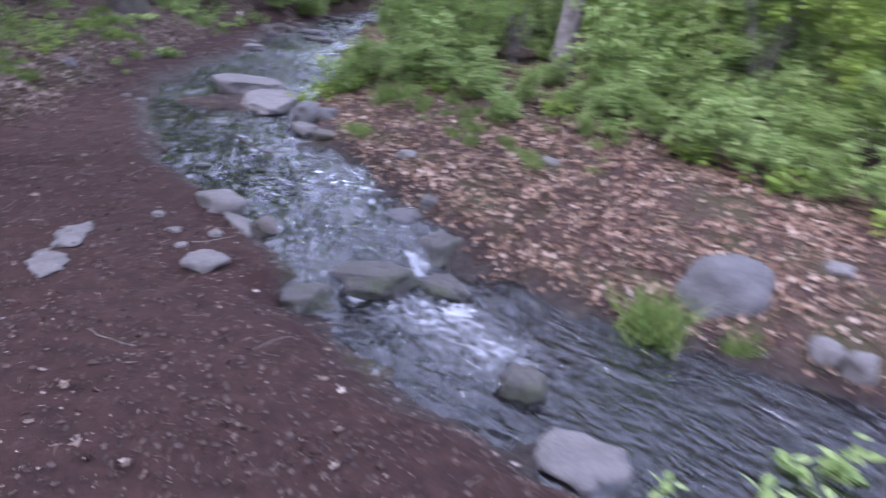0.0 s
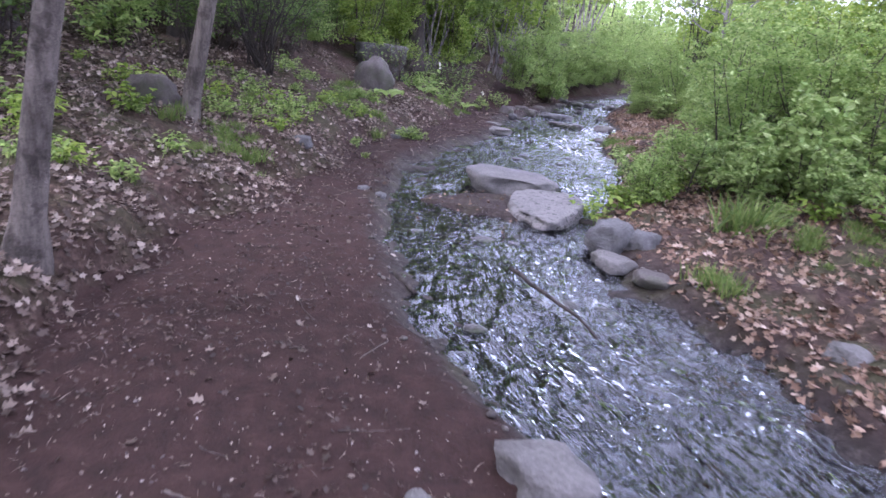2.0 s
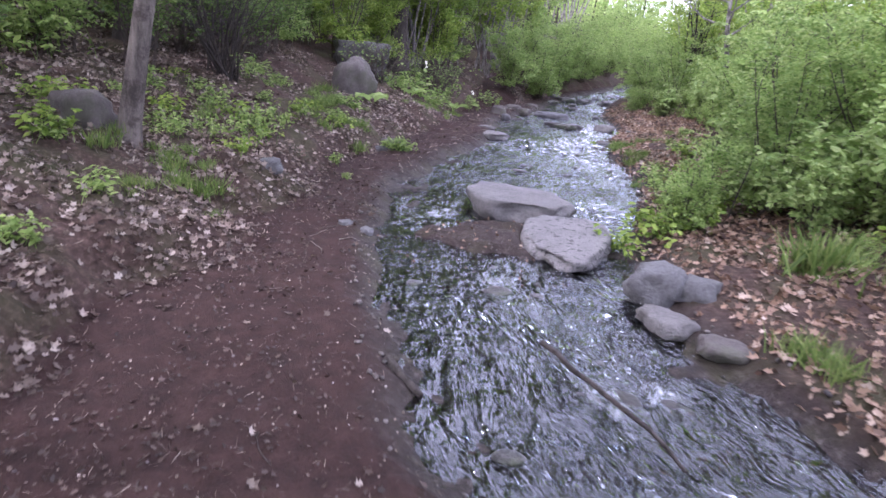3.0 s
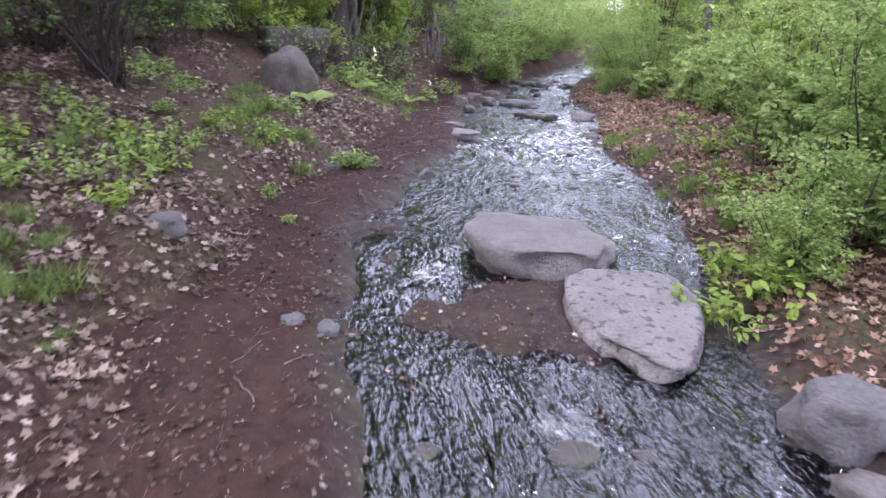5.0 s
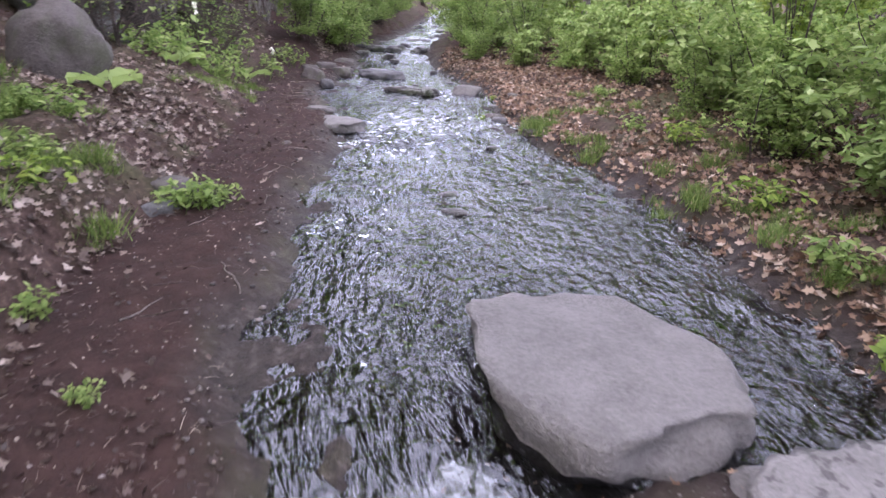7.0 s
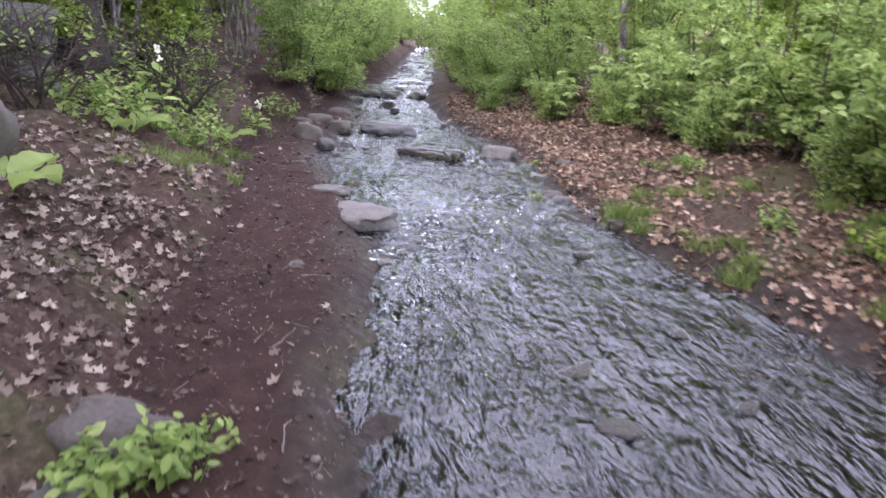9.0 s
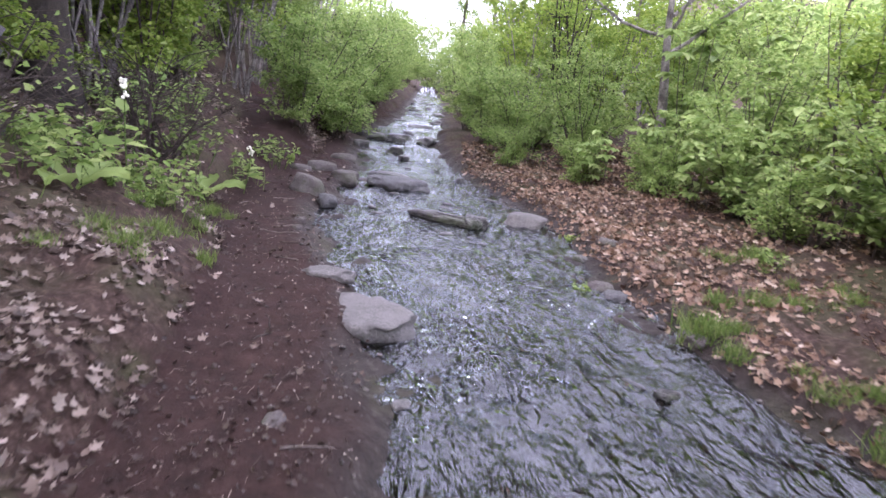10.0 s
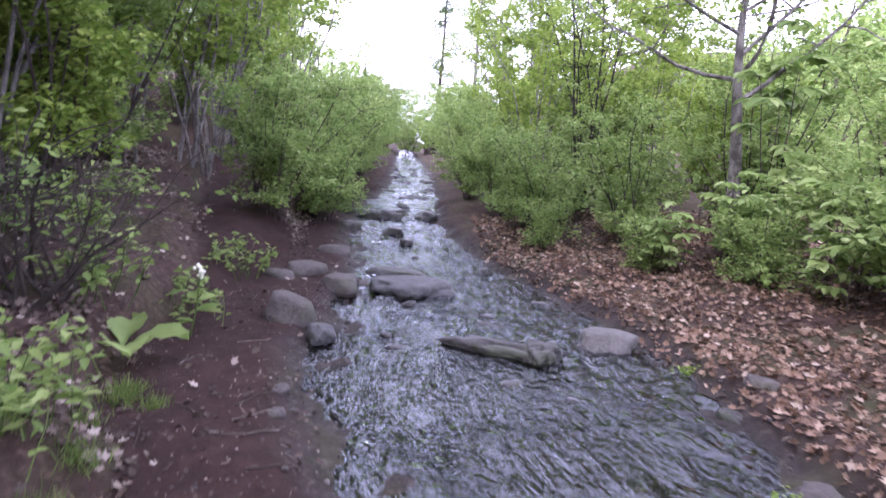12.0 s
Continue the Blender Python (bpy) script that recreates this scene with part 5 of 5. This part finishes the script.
def broad_plant(x, y, s, turn):
    """A low plant of a few large upright leaves."""
    e = thing("broad_leaved_plant", "low plant with a few large light green leaves", "plant", (x, y, gz(x, y)), turn, s, group="broad-leaved plants")
    rng = np.random.default_rng(int(turn) + 5)
    for i in range(4):
        a = i * 1.7
        n, m = 9, 5
        u, w = np.meshgrid(np.linspace(0, 1, n), np.linspace(-1, 1, m), indexing="ij")
        half = 0.11 * np.sin(np.pi * np.clip(u * 0.94 + 0.05, 0, 1)) ** 0.7
        r = 0.06 + 0.30 * u
        z = 0.02 + 0.22 * u - 0.16 * u ** 2.4 + 0.05 * np.abs(w) + 0.008 * np.sin(u * 20)
        px, py = r * math.cos(a) - half * w * math.sin(a), r * math.sin(a) + half * w * math.cos(a)
        v = np.stack([px.ravel(), py.ravel(), z.ravel()], 1) + rng.normal(0, 0.003, (n * m, 3))
        part("leaf", mesh_np("leaf", v, grid_faces(m, n), GREEN_PALE, True), e)
        part("stalk", mesh_np("stalk", *tube([(0, 0, -0.03), (0.05 * math.cos(a), 0.05 * math.sin(a), 0.02), (0.12 * math.cos(a), 0.12 * math.sin(a), 0.06)], (0.008, 0.007, 0.004), 5), GREEN_PALE, True), e)


for x, y, s, t in [(-8.55, 16.4, 1.0, 10), (-8.62, 14.45, 0.9, 80), (-8.3, 12.5, 1.0, 150), (-8.95, 12.9, 0.8, 200)]:
    broad_plant(x, y, s, t)


def stump(x, y, h, r):
    line = [(0, 0, -0.1), (0.02, 0, 0.05), (0.03, 0.01, h * 0.5), (0.0, 0.03, h)]
    v, f = tube(line, (r * 1.6, r * 1.2, r, r * 0.85), 14)
    top = np.arange(14) + 42
    v[top, 2] += np.random.default_rng(4).uniform(-0.08, 0.06, 14)
    v = np.concatenate([v, [[0.0, 0.03, h - 0.05]]])
    f = np.concatenate([f, np.stack([top, np.roll(top, -1), np.full(14, len(v) - 1), np.full(14, len(v) - 1)], 1)])
    me = mesh_from("stump", v, [tuple(dict.fromkeys(q)) for q in f.tolist()], BARK_DARK)
    ob = tagged(new("stump", me), "dark rotten broken stump among the saplings", "stump")
    ob.matrix_basis = pose(x, y, gz(x, y))


stump(-3.25, 19.9, 0.55, 0.09)
